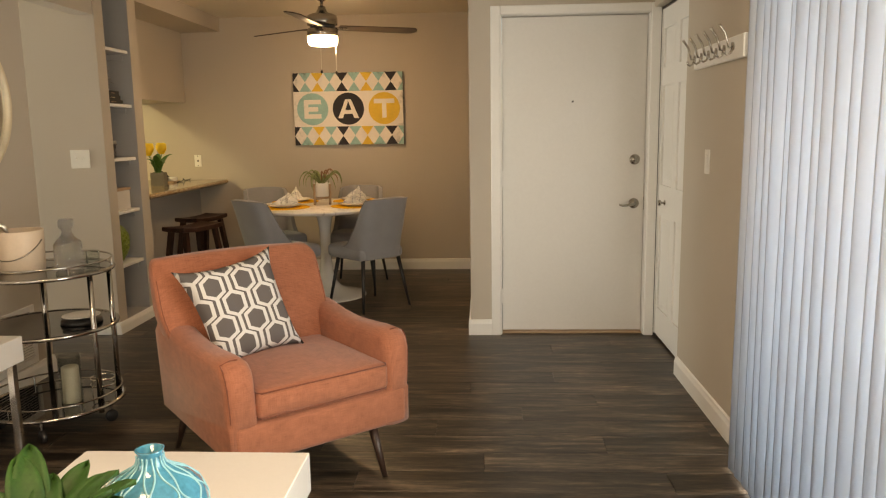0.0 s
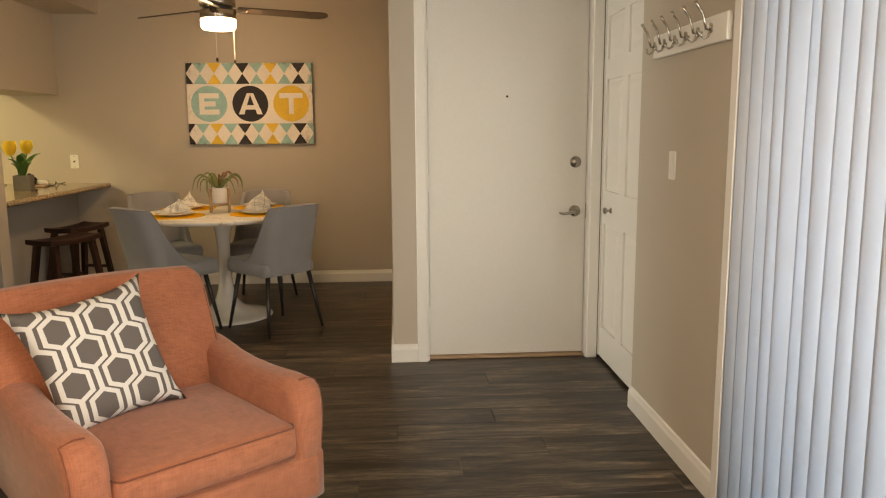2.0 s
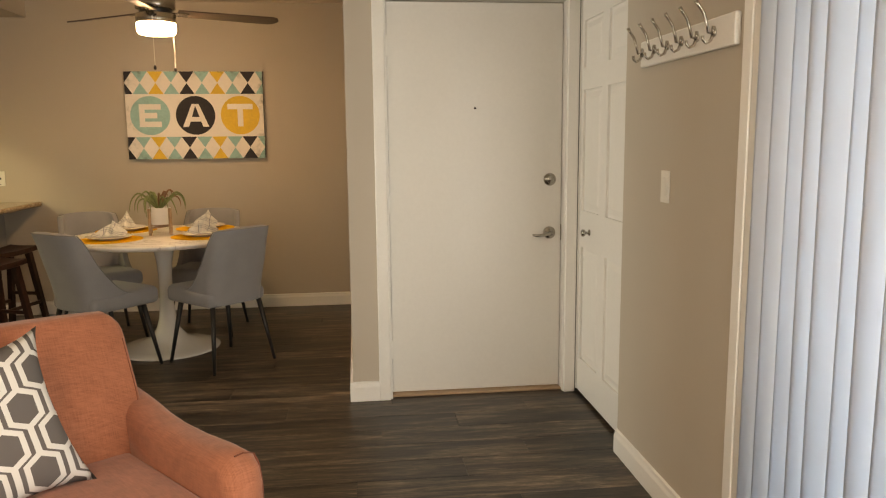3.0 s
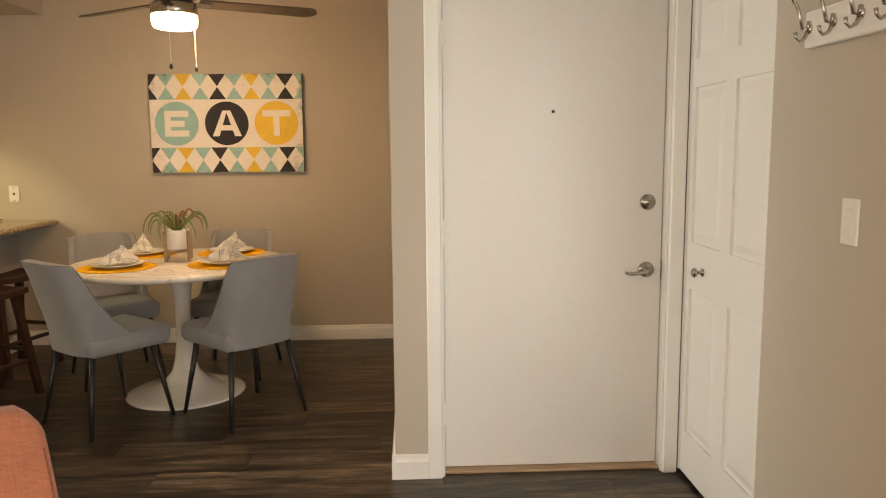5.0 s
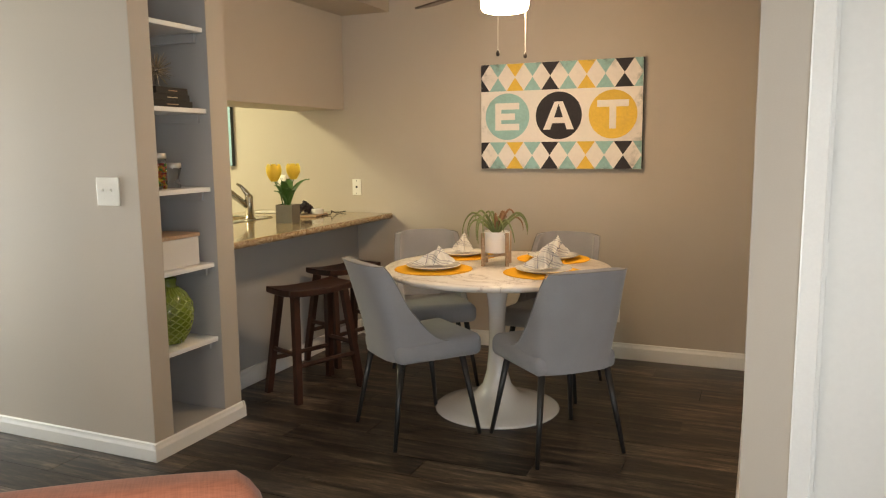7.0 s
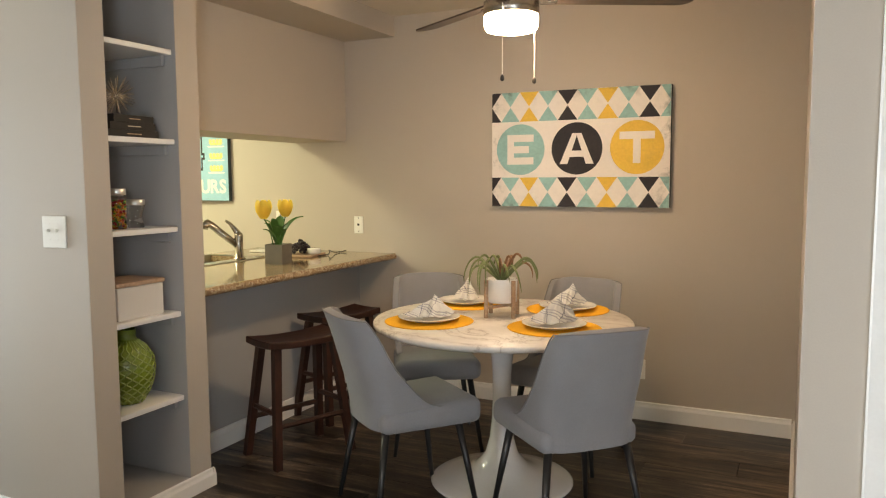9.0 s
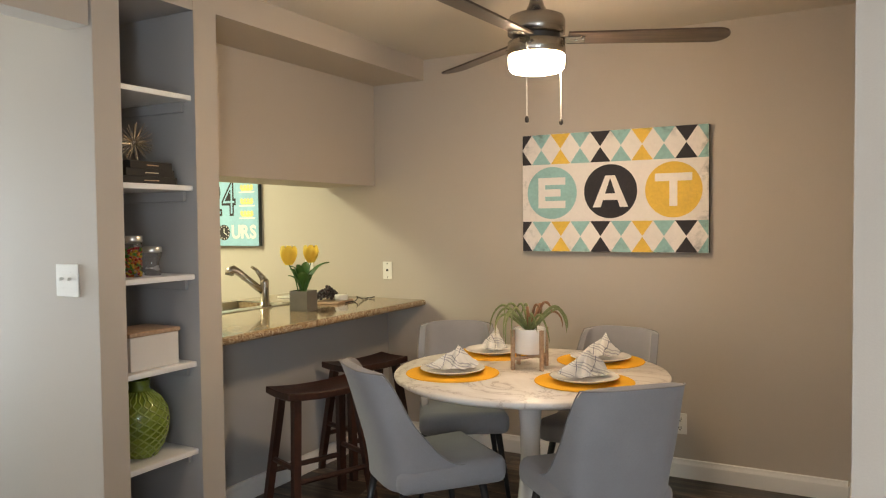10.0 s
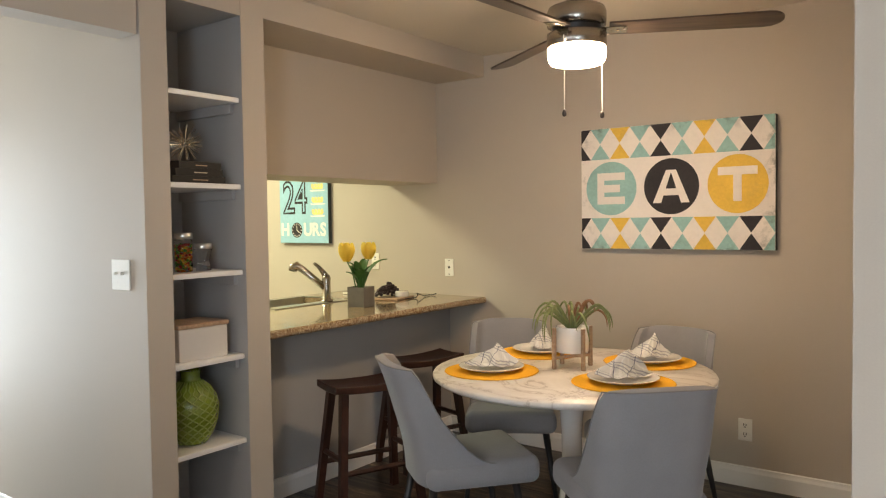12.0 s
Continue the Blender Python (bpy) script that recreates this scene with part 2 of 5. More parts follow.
# the gap from y -1.529 to 0.429 is added for the side fill lamp
structure("wall_west", [(-2.27, LEFT, -2.6, -1.53, 0, TOP), (-2.27, LEFT, 0.43, 3.62, 0, TOP), (-2.27, LEFT, -1.529, 0.429, 0, 0.63), (-2.27, LEFT, -1.529, 0.429, 2.07, TOP), (-2.27, LEFT, 3.622, FRONT, 2.115, TOP)], M_WALL, "taupe painted wall with hallway opening", "wall")
# this wall is unseen; its gap holds the assumed end window's lamp
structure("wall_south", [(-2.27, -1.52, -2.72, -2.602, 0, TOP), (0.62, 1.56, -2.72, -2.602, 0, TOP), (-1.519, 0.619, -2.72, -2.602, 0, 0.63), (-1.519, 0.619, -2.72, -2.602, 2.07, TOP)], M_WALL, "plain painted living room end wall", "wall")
structure("wall_hall", [(-6.2, -2.64, FRONT + 0.01, 4.53, 0, TOP), (-2.64, LEFT, FRONT + 0.01, 4.53, 0, TOP)], M_WALL, "pale taupe painted hallway wall", "wall")
structure("wall_hall_end", [(-6.2, -6.08, 3.5, 3.55, 0, TOP), (-6.2, -6.08, 4.35, FRONT + 0.008, 0, TOP), (-6.2, -6.08, 3.551, 4.349, 2.04, TOP), (-6.2, -2.272, 3.38, 3.498, 0, TOP)], M_WALL, "plain painted hallway end wall", "wall")
structure("wall_kitchen_end", [(-5.02, -4.902, 4.42, 6.91, 0, TOP)], M_WALL, "plain painted kitchen end wall", "wall")
structure("wall_closet", [(1.56, 2.2, 4.41, 4.53, 0, TOP), (2.2, 2.3, 3.4, 4.53, 0, TOP), (1.562, 2.2, 3.3, 3.4, 0, TOP)], M_WALL, "plain closet walls behind the closet door", "wall")
# shelf niche, kitchen beam, hanging wall and breakfast bar wall
structure("wall_niche", [(-2.64, LEFT, 4.89, 5.015, 0, TOP), (-2.64, LEFT, 4.532, 4.888, 0, 0.082), (-2.64, LEFT, 4.532, 4.888, 2.285, TOP),
                         (-2.66, -2.60, 4.532, 4.888, 0.082, 2.285)], M_NICHE, "grey-taupe built-in shelf niche wall", "wall")
structure("wall_niche_face", [(LEFT + 0.001, LEFT + 0.004, FRONT + 0.01, 4.53, 0, 2.425), (LEFT + 0.001, LEFT + 0.004, 4.89, 5.015, 0, 2.425),
                              (LEFT + 0.001, LEFT + 0.004, 4.532, 4.888, 2.285, 2.425)], M_WALL, "taupe painted face round the shelf niche", "wall")
structure("wall_beam", [(-2.528, LEFT, 5.017, BACK - 0.002, 2.30, TOP)], M_WALL, "taupe painted dropped ceiling beam", "beam")
structure("wall_hanging", [(-2.95, -2.53, 5.017, BACK - 0.002, 1.645, TOP)], M_WALL, "taupe painted wall hanging over the pass-through", "wall")
structure("wall_bar", [(-2.56, -2.44, 5.017, BACK - 0.002, 0, 0.862)], M_NICHE, "grey low wall under the breakfast bar", "wall")


def baseboard(name, x0, y0, x1, y1, side, tall=0.104):
    """A moulded skirting from one floor point to the other; side is the way it stands proud of its wall."""
    a, b = Vector((x0, y0, 0)), Vector((x1, y1, 0))
    d, s = (b - a).normalized(), Vector((*side, 0))
    prof = [(0, 0), (0.016, 0), (0.016, tall - 0.029), (0.011, tall - 0.016), (0.009, tall - 0.004), (0, tall)]
    bm = bmesh.new()
    ends = [[bm.verts.new(p + s * u + Vector((0, 0, v + 0.002))) for u, v in prof] for p in (a, b)]
    bm.faces.new(ends[0])
    bm.faces.new(ends[1][::-1])
    for k in range(len(prof)):
        n = (k + 1) % len(prof)
        bm.faces.new((ends[0][k], ends[0][n], ends[1][n], ends[1][k]))
    tagged(part(name, bm, M_TRIM), "white painted moulded baseboard", "baseboard", kind="structure")


baseboard("baseboard", -2.44, BACK, 0.239, BACK, (0, -1))
baseboard("baseboard", 0.255, FRONT - 0.015, 0.255, BACK - 0.016, (-1, 0))
baseboard("baseboard", 0.240, FRONT, 0.393, FRONT, (0, -1))
baseboard("baseboard", RIGHT, 2.642, RIGHT, 3.60, (-1, 0))
baseboard("baseboard", LEFT, -2.6, LEFT, 3.62, (1, 0))
baseboard("baseboard", -6.08, FRONT + 0.01, LEFT + 0.018, FRONT + 0.01, (0, -1), 0.082)
baseboard("baseboard", LEFT + 0.004, FRONT - 0.004, LEFT + 0.004, 5.03, (1, 0), 0.082)
baseboard("baseboard", LEFT + 0.018, 5.015, -2.43, 5.015, (0, 1), 0.082)
baseboard("baseboard", -2.44, 5.033, -2.44, BACK - 0.016, (1, 0))

# entrance door
door = thing("door_1", pose(0, 0, 0), "smooth cream white entrance door, closed", "door", kind="structure")
part("door_slab", box(0.466, 1.378, 4.475, 4.52, 0.016, 2.045, 0.002), M_DOOR, door)
casing = bmesh.new()
for b in ((0.392, 0.452, FRONT - 0.016, FRONT + 0.004, 0.0, 2.105), (1.3835, 1.443, FRONT - 0.016, FRONT + 0.004, 0.0, 2.105),
          (0.4525, 1.383, FRONT - 0.016, FRONT + 0.004, 2.052, 2.105)):
    add_box(casing, *b, bevel=0.004)
part("door_casing", casing, M_TRIM, door)
jamb = bmesh.new()
for b in ((0.45, 0.462, FRONT + 0.006, 4.524, 0, 2.066), (1.381, 1.391, FRONT + 0.006, 4.524, 0, 2.066), (0.4625, 1.3805, FRONT + 0.006, 4.524, 2.050, 2.066)):
    add_box(jamb, *b)
part("door_jamb", jamb, M_TRIM, door)
part("threshold", box(0.463, 1.380, 4.43, 4.52, 0.001, 0.013, 0.003), M_OAK, door, "worn bare wood threshold")
part("peephole", lathe([(0.0065, 0), (0.0065, 0.003), (0.004, 0.005)], 16, pose(0.916, 4.475, 1.517, 90)), M_BLACK, door)
for z in (1.83, 1.03, 0.25):
    part("hinge", add_box(lathe([(0.007, -0.05), (0.007, 0.05)], 12, pose(0.457, 4.468, z)), 0.449, 0.47, 4.471, 4.4745, z - 0.05, z + 0.05), M_TRIM, door)
part("deadbolt", add_lathe(lathe([(0.033, 0), (0.033, 0.006), (0.028, 0.011), (0.019, 0.012), (0.019, 0.018), (0.016, 0.021)], 28, pose(1.315, 4.475, 1.145, 90)),
                           [(0.010, 0), (0.010, 0.003)], 10, pose(1.315, 4.452, 1.145, 90)), M_NICKEL, door, "round brushed nickel deadbolt", True)
lever = lathe([(0.033, 0), (0.033, 0.006), (0.027, 0.013), (0.012, 0.016), (0.012, 0.045)], 28, pose(1.315, 4.475, 0.862, 90))
add_tube(lever, [(1.315, 4.432, 0.862), (1.300, 4.428, 0.860), (1.265, 4.427, 0.853), (1.235, 4.429, 0.851), (1.215, 4.433, 0.856)], [0.010, 0.009, 0.008, 0.007, 0.005], 10)
part("door_handle", lever, M_NICKEL, door, "brushed nickel lever handle", True)
part("latch_plate", box(1.3785, 1.3808, 4.47, 4.50, 0.82, 0.905), M_NICKEL, door)

# closet door with six moulded panels, seen edge-on
closet = thing("door_2", pose(0, 0, 0), "white six-panel closet door, closed", "door", kind="structure")
slab = bmesh.new()
PY = [(3.70, 3.98), (4.07, 4.35)]
PZ = [(0.20, 0.80), (0.99, 1.60), (1.71, 1.94)]
ys = [3.60, 3.70, 3.98, 4.07, 4.35, 4.395]
zs = [0.02, 0.20, 0.80, 0.99, 1.60, 1.71, 1.94, 2.06]
for i in range(5):
    for j in range(7):
        panel = i in (1, 3) and j in (1, 3, 5)
        x = 1.466 if panel else 1.455
        add_box(slab, x, 1.49, ys[i], ys[i + 1], zs[j], zs[j + 1])
bmesh.ops.remove_doubles(slab, verts=slab.verts, dist=0.0001)
part("door_slab", slab, M_DOOR, closet)
for y0, y1 in PY:
    for z0, z1 in PZ:
        p = bmesh.new()
        foot, face = [[p.verts.new((x, u, v)) for u, v in ((y0 + c, z0 + c), (y1 - c, z0 + c), (y1 - c, z1 - c), (y0 + c, z1 - c))] for x, c in ((1.4662, 0.014), (1.4575, 0.044))]
        p.faces.new(face)
        for k in range(4):
            p.faces.new((foot[k], foot[(k + 1) % 4], face[(k + 1) % 4], face[k]))
        part("panel", p, M_DOOR, closet)
part("door_knob", lathe([(0.016, 0), (0.016, 0.004), (0.007, 0.008), (0.007, 0.02), (0.016, 0.026), (0.019, 0.034), (0.014, 0.042), (0.004, 0.044)], 24, pose(1.455, 4.215, 0.888, 0, -90)),
     M_NICKEL, closet, "small round nickel knob", True)
# dark strip stands for shade between casing and closet door; a filler narrows it
part("shadow_gap", box(1.4435, 1.53, 4.3985, 4.4035, 0.001, 2.06), M_DARK, closet)
part("jamb_filler", box(1.4475, 1.4546, 4.386, 4.3978, 0.02, 2.06, 0.001), M_DOOR, closet)
part("door_track", box(1.45, 1.50, 3.605, 4.40, 2.062, 2.074), M_BLACK, closet)

# patio door: trim, frame, glass, bright outdoors
patio = thing("window_1", pose(0, 0, 0), "sliding glass patio door half covered by vertical blinds", "window", kind="structure")
trim = bmesh.new()
for b in ((RIGHT - 0.016, RIGHT - 0.001, 2.592, 2.642, 0.0, 2.14), (RIGHT - 0.016, RIGHT - 0.001, 0.07, 0.15, 0.0, 2.14), (RIGHT - 0.016, RIGHT - 0.001, 0.1505, 2.5915, 2.06, 2.14)):
    add_box(trim, *b, bevel=0.003)
part("casing", trim, M_TRIM, patio)
fr = bmesh.new()
# the first stile is made deep to keep the daylight lamp off the casing
for b in ((1.386, 1.545, 2.50, 2.590, 0.03, 2.055), (1.50, 1.545, 0.152, 0.21, 0.03, 2.055), (1.50, 1.545, 1.34, 1.42, 0.03, 2.055), (1.50, 1.545, 0.152, 2.590, 0.001, 0.03)):
    add_box(fr, *b, bevel=0.003)
part("window_frame", fr, M_WHITE, patio)


# ---- more materials ----
def weave(name, base, rough=0.9, scale=520.0, vary=0.22, blotch=0.10, slub=0.2):
    """Cloth: two crossing thread patterns, a fine relief and soft blotches."""
    m = mat(name, base, rough, vary=0, bump=0, spec=0.15, sheen=0.25)
    nt = m.node_tree
    b = shader(m)
    co = nt.nodes.new("ShaderNodeTexCoord")
    outs = []
    for sc in ((scale, scale * slub, scale * slub), (scale * slub, scale * slub, scale), (scale * slub, scale, scale * slub)):
        mp = nt.nodes.new("ShaderNodeMapping")
        mp.inputs["Scale"].default_value = sc
        nt.links.new(co.outputs["Object"], mp.inputs["Vector"])
        n = node(m, "ShaderNodeTexNoise", Scale=1.0, Detail=2.0)
        nt.links.new(mp.outputs[0], n.inputs["Vector"])
        outs.append(n.outputs["Fac"])
    a = nt.nodes.new("ShaderNodeMath")
    a.operation = "ADD"
    nt.links.new(outs[0], a.inputs[0])
    nt.links.new(outs[1], a.inputs[1])
    c = nt.nodes.new("ShaderNodeMath")
    c.operation = "ADD"
    nt.links.new(a.outputs[0], c.inputs[0])
    nt.links.new(outs[2], c.inputs[1])
    mr = nt.nodes.new("ShaderNodeMapRange")
    mr.inputs["From Min"].default_value, mr.inputs["From Max"].default_value = 1.0, 2.0
    mr.inputs["To Min"].default_value, mr.inputs["To Max"].default_value = 1 - vary, 1 + vary
    nt.links.new(c.outputs[0], mr.inputs["Value"])
    big = node(m, "ShaderNodeTexNoise", Scale=7.0, Detail=3.0)
    nt.links.new(co.outputs["Object"], big.inputs["Vector"])
    mb = nt.nodes.new("ShaderNodeMapRange")
    mb.inputs["From Min"].default_value, mb.inputs["From Max"].default_value = 0.3, 0.7
    mb.inputs["To Min"].default_value, mb.inputs["To Max"].default_value = 1 - blotch, 1 + blotch
    nt.links.new(big.outputs["Fac"], mb.inputs["Value"])
    k = nt.nodes.new("ShaderNodeMath")
    k.operation = "MULTIPLY"
    nt.links.new(mr.outputs[0], k.inputs[0])
    nt.links.new(mb.outputs[0], k.inputs[1])
    sc = nt.nodes.new("ShaderNodeVectorMath")
    sc.operation = "SCALE"
    sc.inputs[0].default_value = base
    nt.links.new(k.outputs[0], sc.inputs["Scale"])
    nt.links.new(sc.outputs[0], b.inputs["Base Color"])
    bp = node(m, "ShaderNodeBump", Strength=0.25, Distance=0.001)
    nt.links.new(c.outputs[0], bp.inputs["Height"])
    nt.links.new(bp.outputs["Normal"], b.inputs["Normal"])
    return m


def speckle(name, colours, scale, rough, coat=0.3):
    """Granite: cells of several colours."""
    m = mat(name, colours[0], rough, vary=0, bump=0, coat=coat)
    nt = m.node_tree
    co = nt.nodes.new("ShaderNodeTexCoord")
    v = node(m, "ShaderNodeTexVoronoi", Scale=scale)
    n = node(m, "ShaderNodeTexNoise", Scale=scale * 0.35, Detail=6.0, Roughness=0.7)
    nt.links.new(co.outputs["Object"], v.inputs["Vector"])
    nt.links.new(co.outputs["Object"], n.inputs["Vector"])
    sep = nt.nodes.new("ShaderNodeSeparateColor")
    nt.links.new(v.outputs["Color"], sep.inputs[0])
    mix = nt.nodes.new("ShaderNodeMath")
    mix.operation = "MULTIPLY_ADD"
    mix.inputs[1].default_value, mix.inputs[2].default_value = 0.55, 0.0
    nt.links.new(sep.outputs[0], mix.inputs[0])
    ad = nt.nodes.new("ShaderNodeMath")
    ad.operation = "MULTIPLY_ADD"
    ad.inputs[1].default_value = 0.5
    nt.links.new(n.outputs["Fac"], ad.inputs[0])
    nt.links.new(mix.outputs[0], ad.inputs[2])
    ramp = nt.nodes.new("ShaderNodeValToRGB")
    ramp.color_ramp.interpolation = "CONSTANT"
    while len(ramp.color_ramp.elements) < len(colours):
        ramp.color_ramp.elements.new(0.5)
    for k, (e, c) in enumerate(zip(ramp.color_ramp.elements, colours)):
        e.position, e.color = 0.16 + 0.62 * k / len(colours), (*c, 1)
    nt.links.new(ad.outputs[0], ramp.inputs[0])
    nt.links.new(ramp.outputs[0], shader(m).inputs["Base Color"])
    return m


def marble(name):
    m = mat(name, (0.7, 0.64, 0.58), 0.30, vary=0, bump=0, spec=0.28)
    nt = m.node_tree
    co = nt.nodes.new("ShaderNodeTexCoord")
    n1 = node(m, "ShaderNodeTexNoise", Scale=2.6, Detail=8.0, Roughness=0.6, Distortion=1.4)
    nt.links.new(co.outputs["Object"], n1.inputs["Vector"])
    d = nt.nodes.new("ShaderNodeMath")
    d.operation = "SUBTRACT"
    d.inputs[1].default_value = 0.5
    nt.links.new(n1.outputs["Fac"], d.inputs[0])
    ab = nt.nodes.new("ShaderNodeMath")
    ab.operation = "ABSOLUTE"
    nt.links.new(d.outputs[0], ab.inputs[0])
    ramp = nt.nodes.new("ShaderNodeValToRGB")
    e = ramp.color_ramp.elements
    e[0].position, e[0].color = 0.0, (0.50, 0.43, 0.38, 1)
    e[1].position, e[1].color = 0.016, (0.72, 0.66, 0.60, 1)
    x = e.new(0.12)
    x.color = (0.80, 0.75, 0.69, 1)
    nt.links.new(ab.outputs[0], ramp.inputs[0])
    nt.links.new(ramp.outputs[0], shader(m).inputs["Base Color"])
    return m


def glass(name, colour=(1, 1, 1), rough=0.0):
    m = bpy.data.materials.new(name)
    m.use_nodes = True
    b = shader(m)
    b.inputs["Base Color"].default_value = (*colour, 1)
    b.inputs["Transmission Weight"].default_value = 1.0
    b.inputs["Roughness"].default_value = rough
    b.inputs["IOR"].default_value = 1.45
    return m


def clear(name):
    """Thin clear glass: see-through, with gloss that grows towards its edges."""
    m = bpy.data.materials.new(name)
    m.use_nodes = True
    nt = m.node_tree
    tr = nt.nodes.new("ShaderNodeBsdfTransparent")
    gl = nt.nodes.new("ShaderNodeBsdfGlossy")
    gl.inputs["Roughness"].default_value = 0.03
    tr.inputs["Color"].default_value = (0.93, 0.95, 0.94, 1)
    lw = node(m, "ShaderNodeLayerWeight", Blend=0.3)
    fac = mathn(m, "MULTIPLY", mathn(m, "POWER", lw.outputs["Facing"], 2.0), 0.6)
    mx_ = nt.nodes.new("ShaderNodeMixShader")
    nt.links.new(fac, mx_.inputs[0])
    nt.links.new(tr.outputs[0], mx_.inputs[1])
    nt.links.new(gl.outputs[0], mx_.inputs[2])
    nt.links.new(mx_.outputs[0], nt.nodes["Material Output"].inputs["Surface"])
    return m


def mathn(m, op, a, b=None):
    n = m.node_tree.nodes.new("ShaderNodeMath")
    n.operation = op
    for k, v in enumerate((a, b)):
        if v is None:
            continue
        if isinstance(v, (int, float)):
            n.inputs[k].default_value = v
        else:
            m.node_tree.links.new(v, n.inputs[k])
    return n.outputs[0]


def hexagons(name, cell):
    """Printed cotton: grey hexagons in white rings, on the object's x and z."""
    m = mat(name, (0.2, 0.2, 0.2), 0.9, vary=0, bump=0, spec=0.15)
    nt = m.node_tree
    co = nt.nodes.new("ShaderNodeTexCoord")
    sep = nt.nodes.new("ShaderNodeSeparateXYZ")
    nt.links.new(co.outputs["Object"], sep.inputs[0])
    PXW, PZH = cell, cell * 1.31
    wide, bar, ring = cell * 0.350, cell * 0.062, cell * 0.105
    tip = PZH * 0.25 + (wide + bar) / 2 / 1.7320508
    tip_in = tip - ring * 2 / 1.7320508

    def chain(off):
        """White outline of hexagons strung on bars, one chain per column."""
        gx = mathn(m, "SUBTRACT", mathn(m, "FLOORED_MODULO", mathn(m, "ADD", sep.outputs["X"], PXW * (0.303 + off)), PXW), PXW / 2)
        gz = mathn(m, "SUBTRACT", mathn(m, "FLOORED_MODULO", mathn(m, "ADD", sep.outputs["Z"], PZH * (0.837 + off)), PZH), PZH / 2)
        ax, az = mathn(m, "ABSOLUTE", gx), mathn(m, "ABSOLUTE", gz)
        slope = mathn(m, "MULTIPLY", mathn(m, "SUBTRACT", az, tip), -1.7320508)
        edge = mathn(m, "MAXIMUM", mathn(m, "MINIMUM", slope, wide), bar)
        slope_in = mathn(m, "MULTIPLY", mathn(m, "SUBTRACT", az, tip_in), -1.7320508)
        hollow = mathn(m, "LESS_THAN", ax, mathn(m, "MINIMUM", slope_in, wide - ring))
        return mathn(m, "SUBTRACT", mathn(m, "LESS_THAN", ax, edge), hollow)

    white = mathn(m, "MAXIMUM", chain(0.0), chain(0.5))
    grey = mathn(m, "SUBTRACT", mathn(m, "ADD", 1.0, 0.0), white)
    mix = nt.nodes.new("ShaderNodeMix")
    mix.data_type = "RGBA"
    mix.inputs["A"].default_value, mix.inputs["B"].default_value = (0.60, 0.585, 0.57, 1), (0.118, 0.106, 0.103, 1)
    nt.links.new(grey, mix.inputs["Factor"])
    nt.links.new(mix.outputs["Result"], shader(m).inputs["Base Color"])
    fine = node(m, "ShaderNodeTexNoise", Scale=600.0, Detail=2.0)
    nt.links.new(co.outputs["Object"], fine.inputs["Vector"])
    bp = node(m, "ShaderNodeBump", Strength=0.2, Distance=0.001)
    nt.links.new(fine.outputs["Fac"], bp.inputs["Height"])
    nt.links.new(bp.outputs["Normal"], shader(m).inputs["Normal"])
    return m


M_SALMON = weave("salmon_linen", (0.348, 0.124, 0.071), 0.85, 480, 0.26, 0.07, 0.05)
M_SEAM = weave("salmon_piping", (0.20, 0.062, 0.036), 0.9, 700, 0.2)
M_GREY = weave("grey_upholstery", (0.268, 0.264, 0.278), 0.8, 900, 0.08, 0.05)
M_GREYSEAM = weave("grey_piping", (0.21, 0.20, 0.20), 0.85, 900, 0.08)
M_LEG = mat("dark_walnut_leg", (0.035, 0.018, 0.012), 0.35, vary=0.2, scale=20, bump=0.01)
M_MARBLE = marble("marble")
M_TULIP = mat("tulip_base_lacquer", (0.74, 0.72, 0.70), 0.22, vary=0.03, scale=4, bump=0.01, coat=0.3)
M_GRANITE = speckle("granite", [(0.10, 0.05, 0.025), (0.30, 0.19, 0.10), (0.42, 0.30, 0.17), (0.52, 0.42, 0.28), (0.24, 0.15, 0.08)], 150, 0.12)
M_STEEL = mat("stainless_steel", (0.60, 0.58, 0.54), 0.32, 1.0, vary=0.06, scale=14, fine=300, bump=0.02)
M_TAP = mat("warm_brushed_steel", (0.40, 0.36, 0.31), 0.26, 1.0, vary=0.08, scale=14, fine=300, bump=0.02)
M_YELLOW = mat("yellow_felt", (0.80, 0.42, 0.035), 0.9, vary=0.08, scale=8, fine=400, bump=0.15, spec=0.1)
M_CHINA = mat("white_china", (0.80, 0.77, 0.72), 0.14, vary=0.02, bump=0, coat=0.4)
M_BLADE = wood("fan_blade_wood", (0.035, 0.022, 0.016), (0.12, 0.085, 0.065), 0.35, (3.0, 40.0, 40.0))
M_SMOKE = mat("black_glass", (0.010, 0.009, 0.008), 0.04, vary=0, bump=0, coat=0.4)
M_GLASS = glass("clear_glass", (0.97, 0.98, 0.97))
M_THIN = clear("thin_glass")
M_CUT = glass("cut_glass", (0.98, 0.98, 0.97), 0.05)
cut_tree = M_CUT.node_tree
facets = node(M_CUT, "ShaderNodeTexVoronoi", Scale=70.0)
facet_bump = node(M_CUT, "ShaderNodeBump", Strength=0.7, Distance=0.004)
cut_tree.links.new(facets.outputs["Distance"], facet_bump.inputs["Height"])
cut_tree.links.new(facet_bump.outputs["Normal"], shader(M_CUT).inputs["Normal"])
# the cart's metal, darker and rougher than the plain chrome
M_CARTMETAL = mat("dull_chrome", (0.50, 0.47, 0.44), 0.16, 1.0, vary=0.08, bump=0)
M_LEAF = mat("leaf_green", (0.020, 0.070, 0.011), 0.55, spec=0.3, vary=0.35, scale=18, fine=120, bump=0.05)
M_TULIPLEAF = mat("tulip_leaf", (0.05, 0.135, 0.025), 0.45, vary=0.3, scale=25, fine=150, bump=0.05)
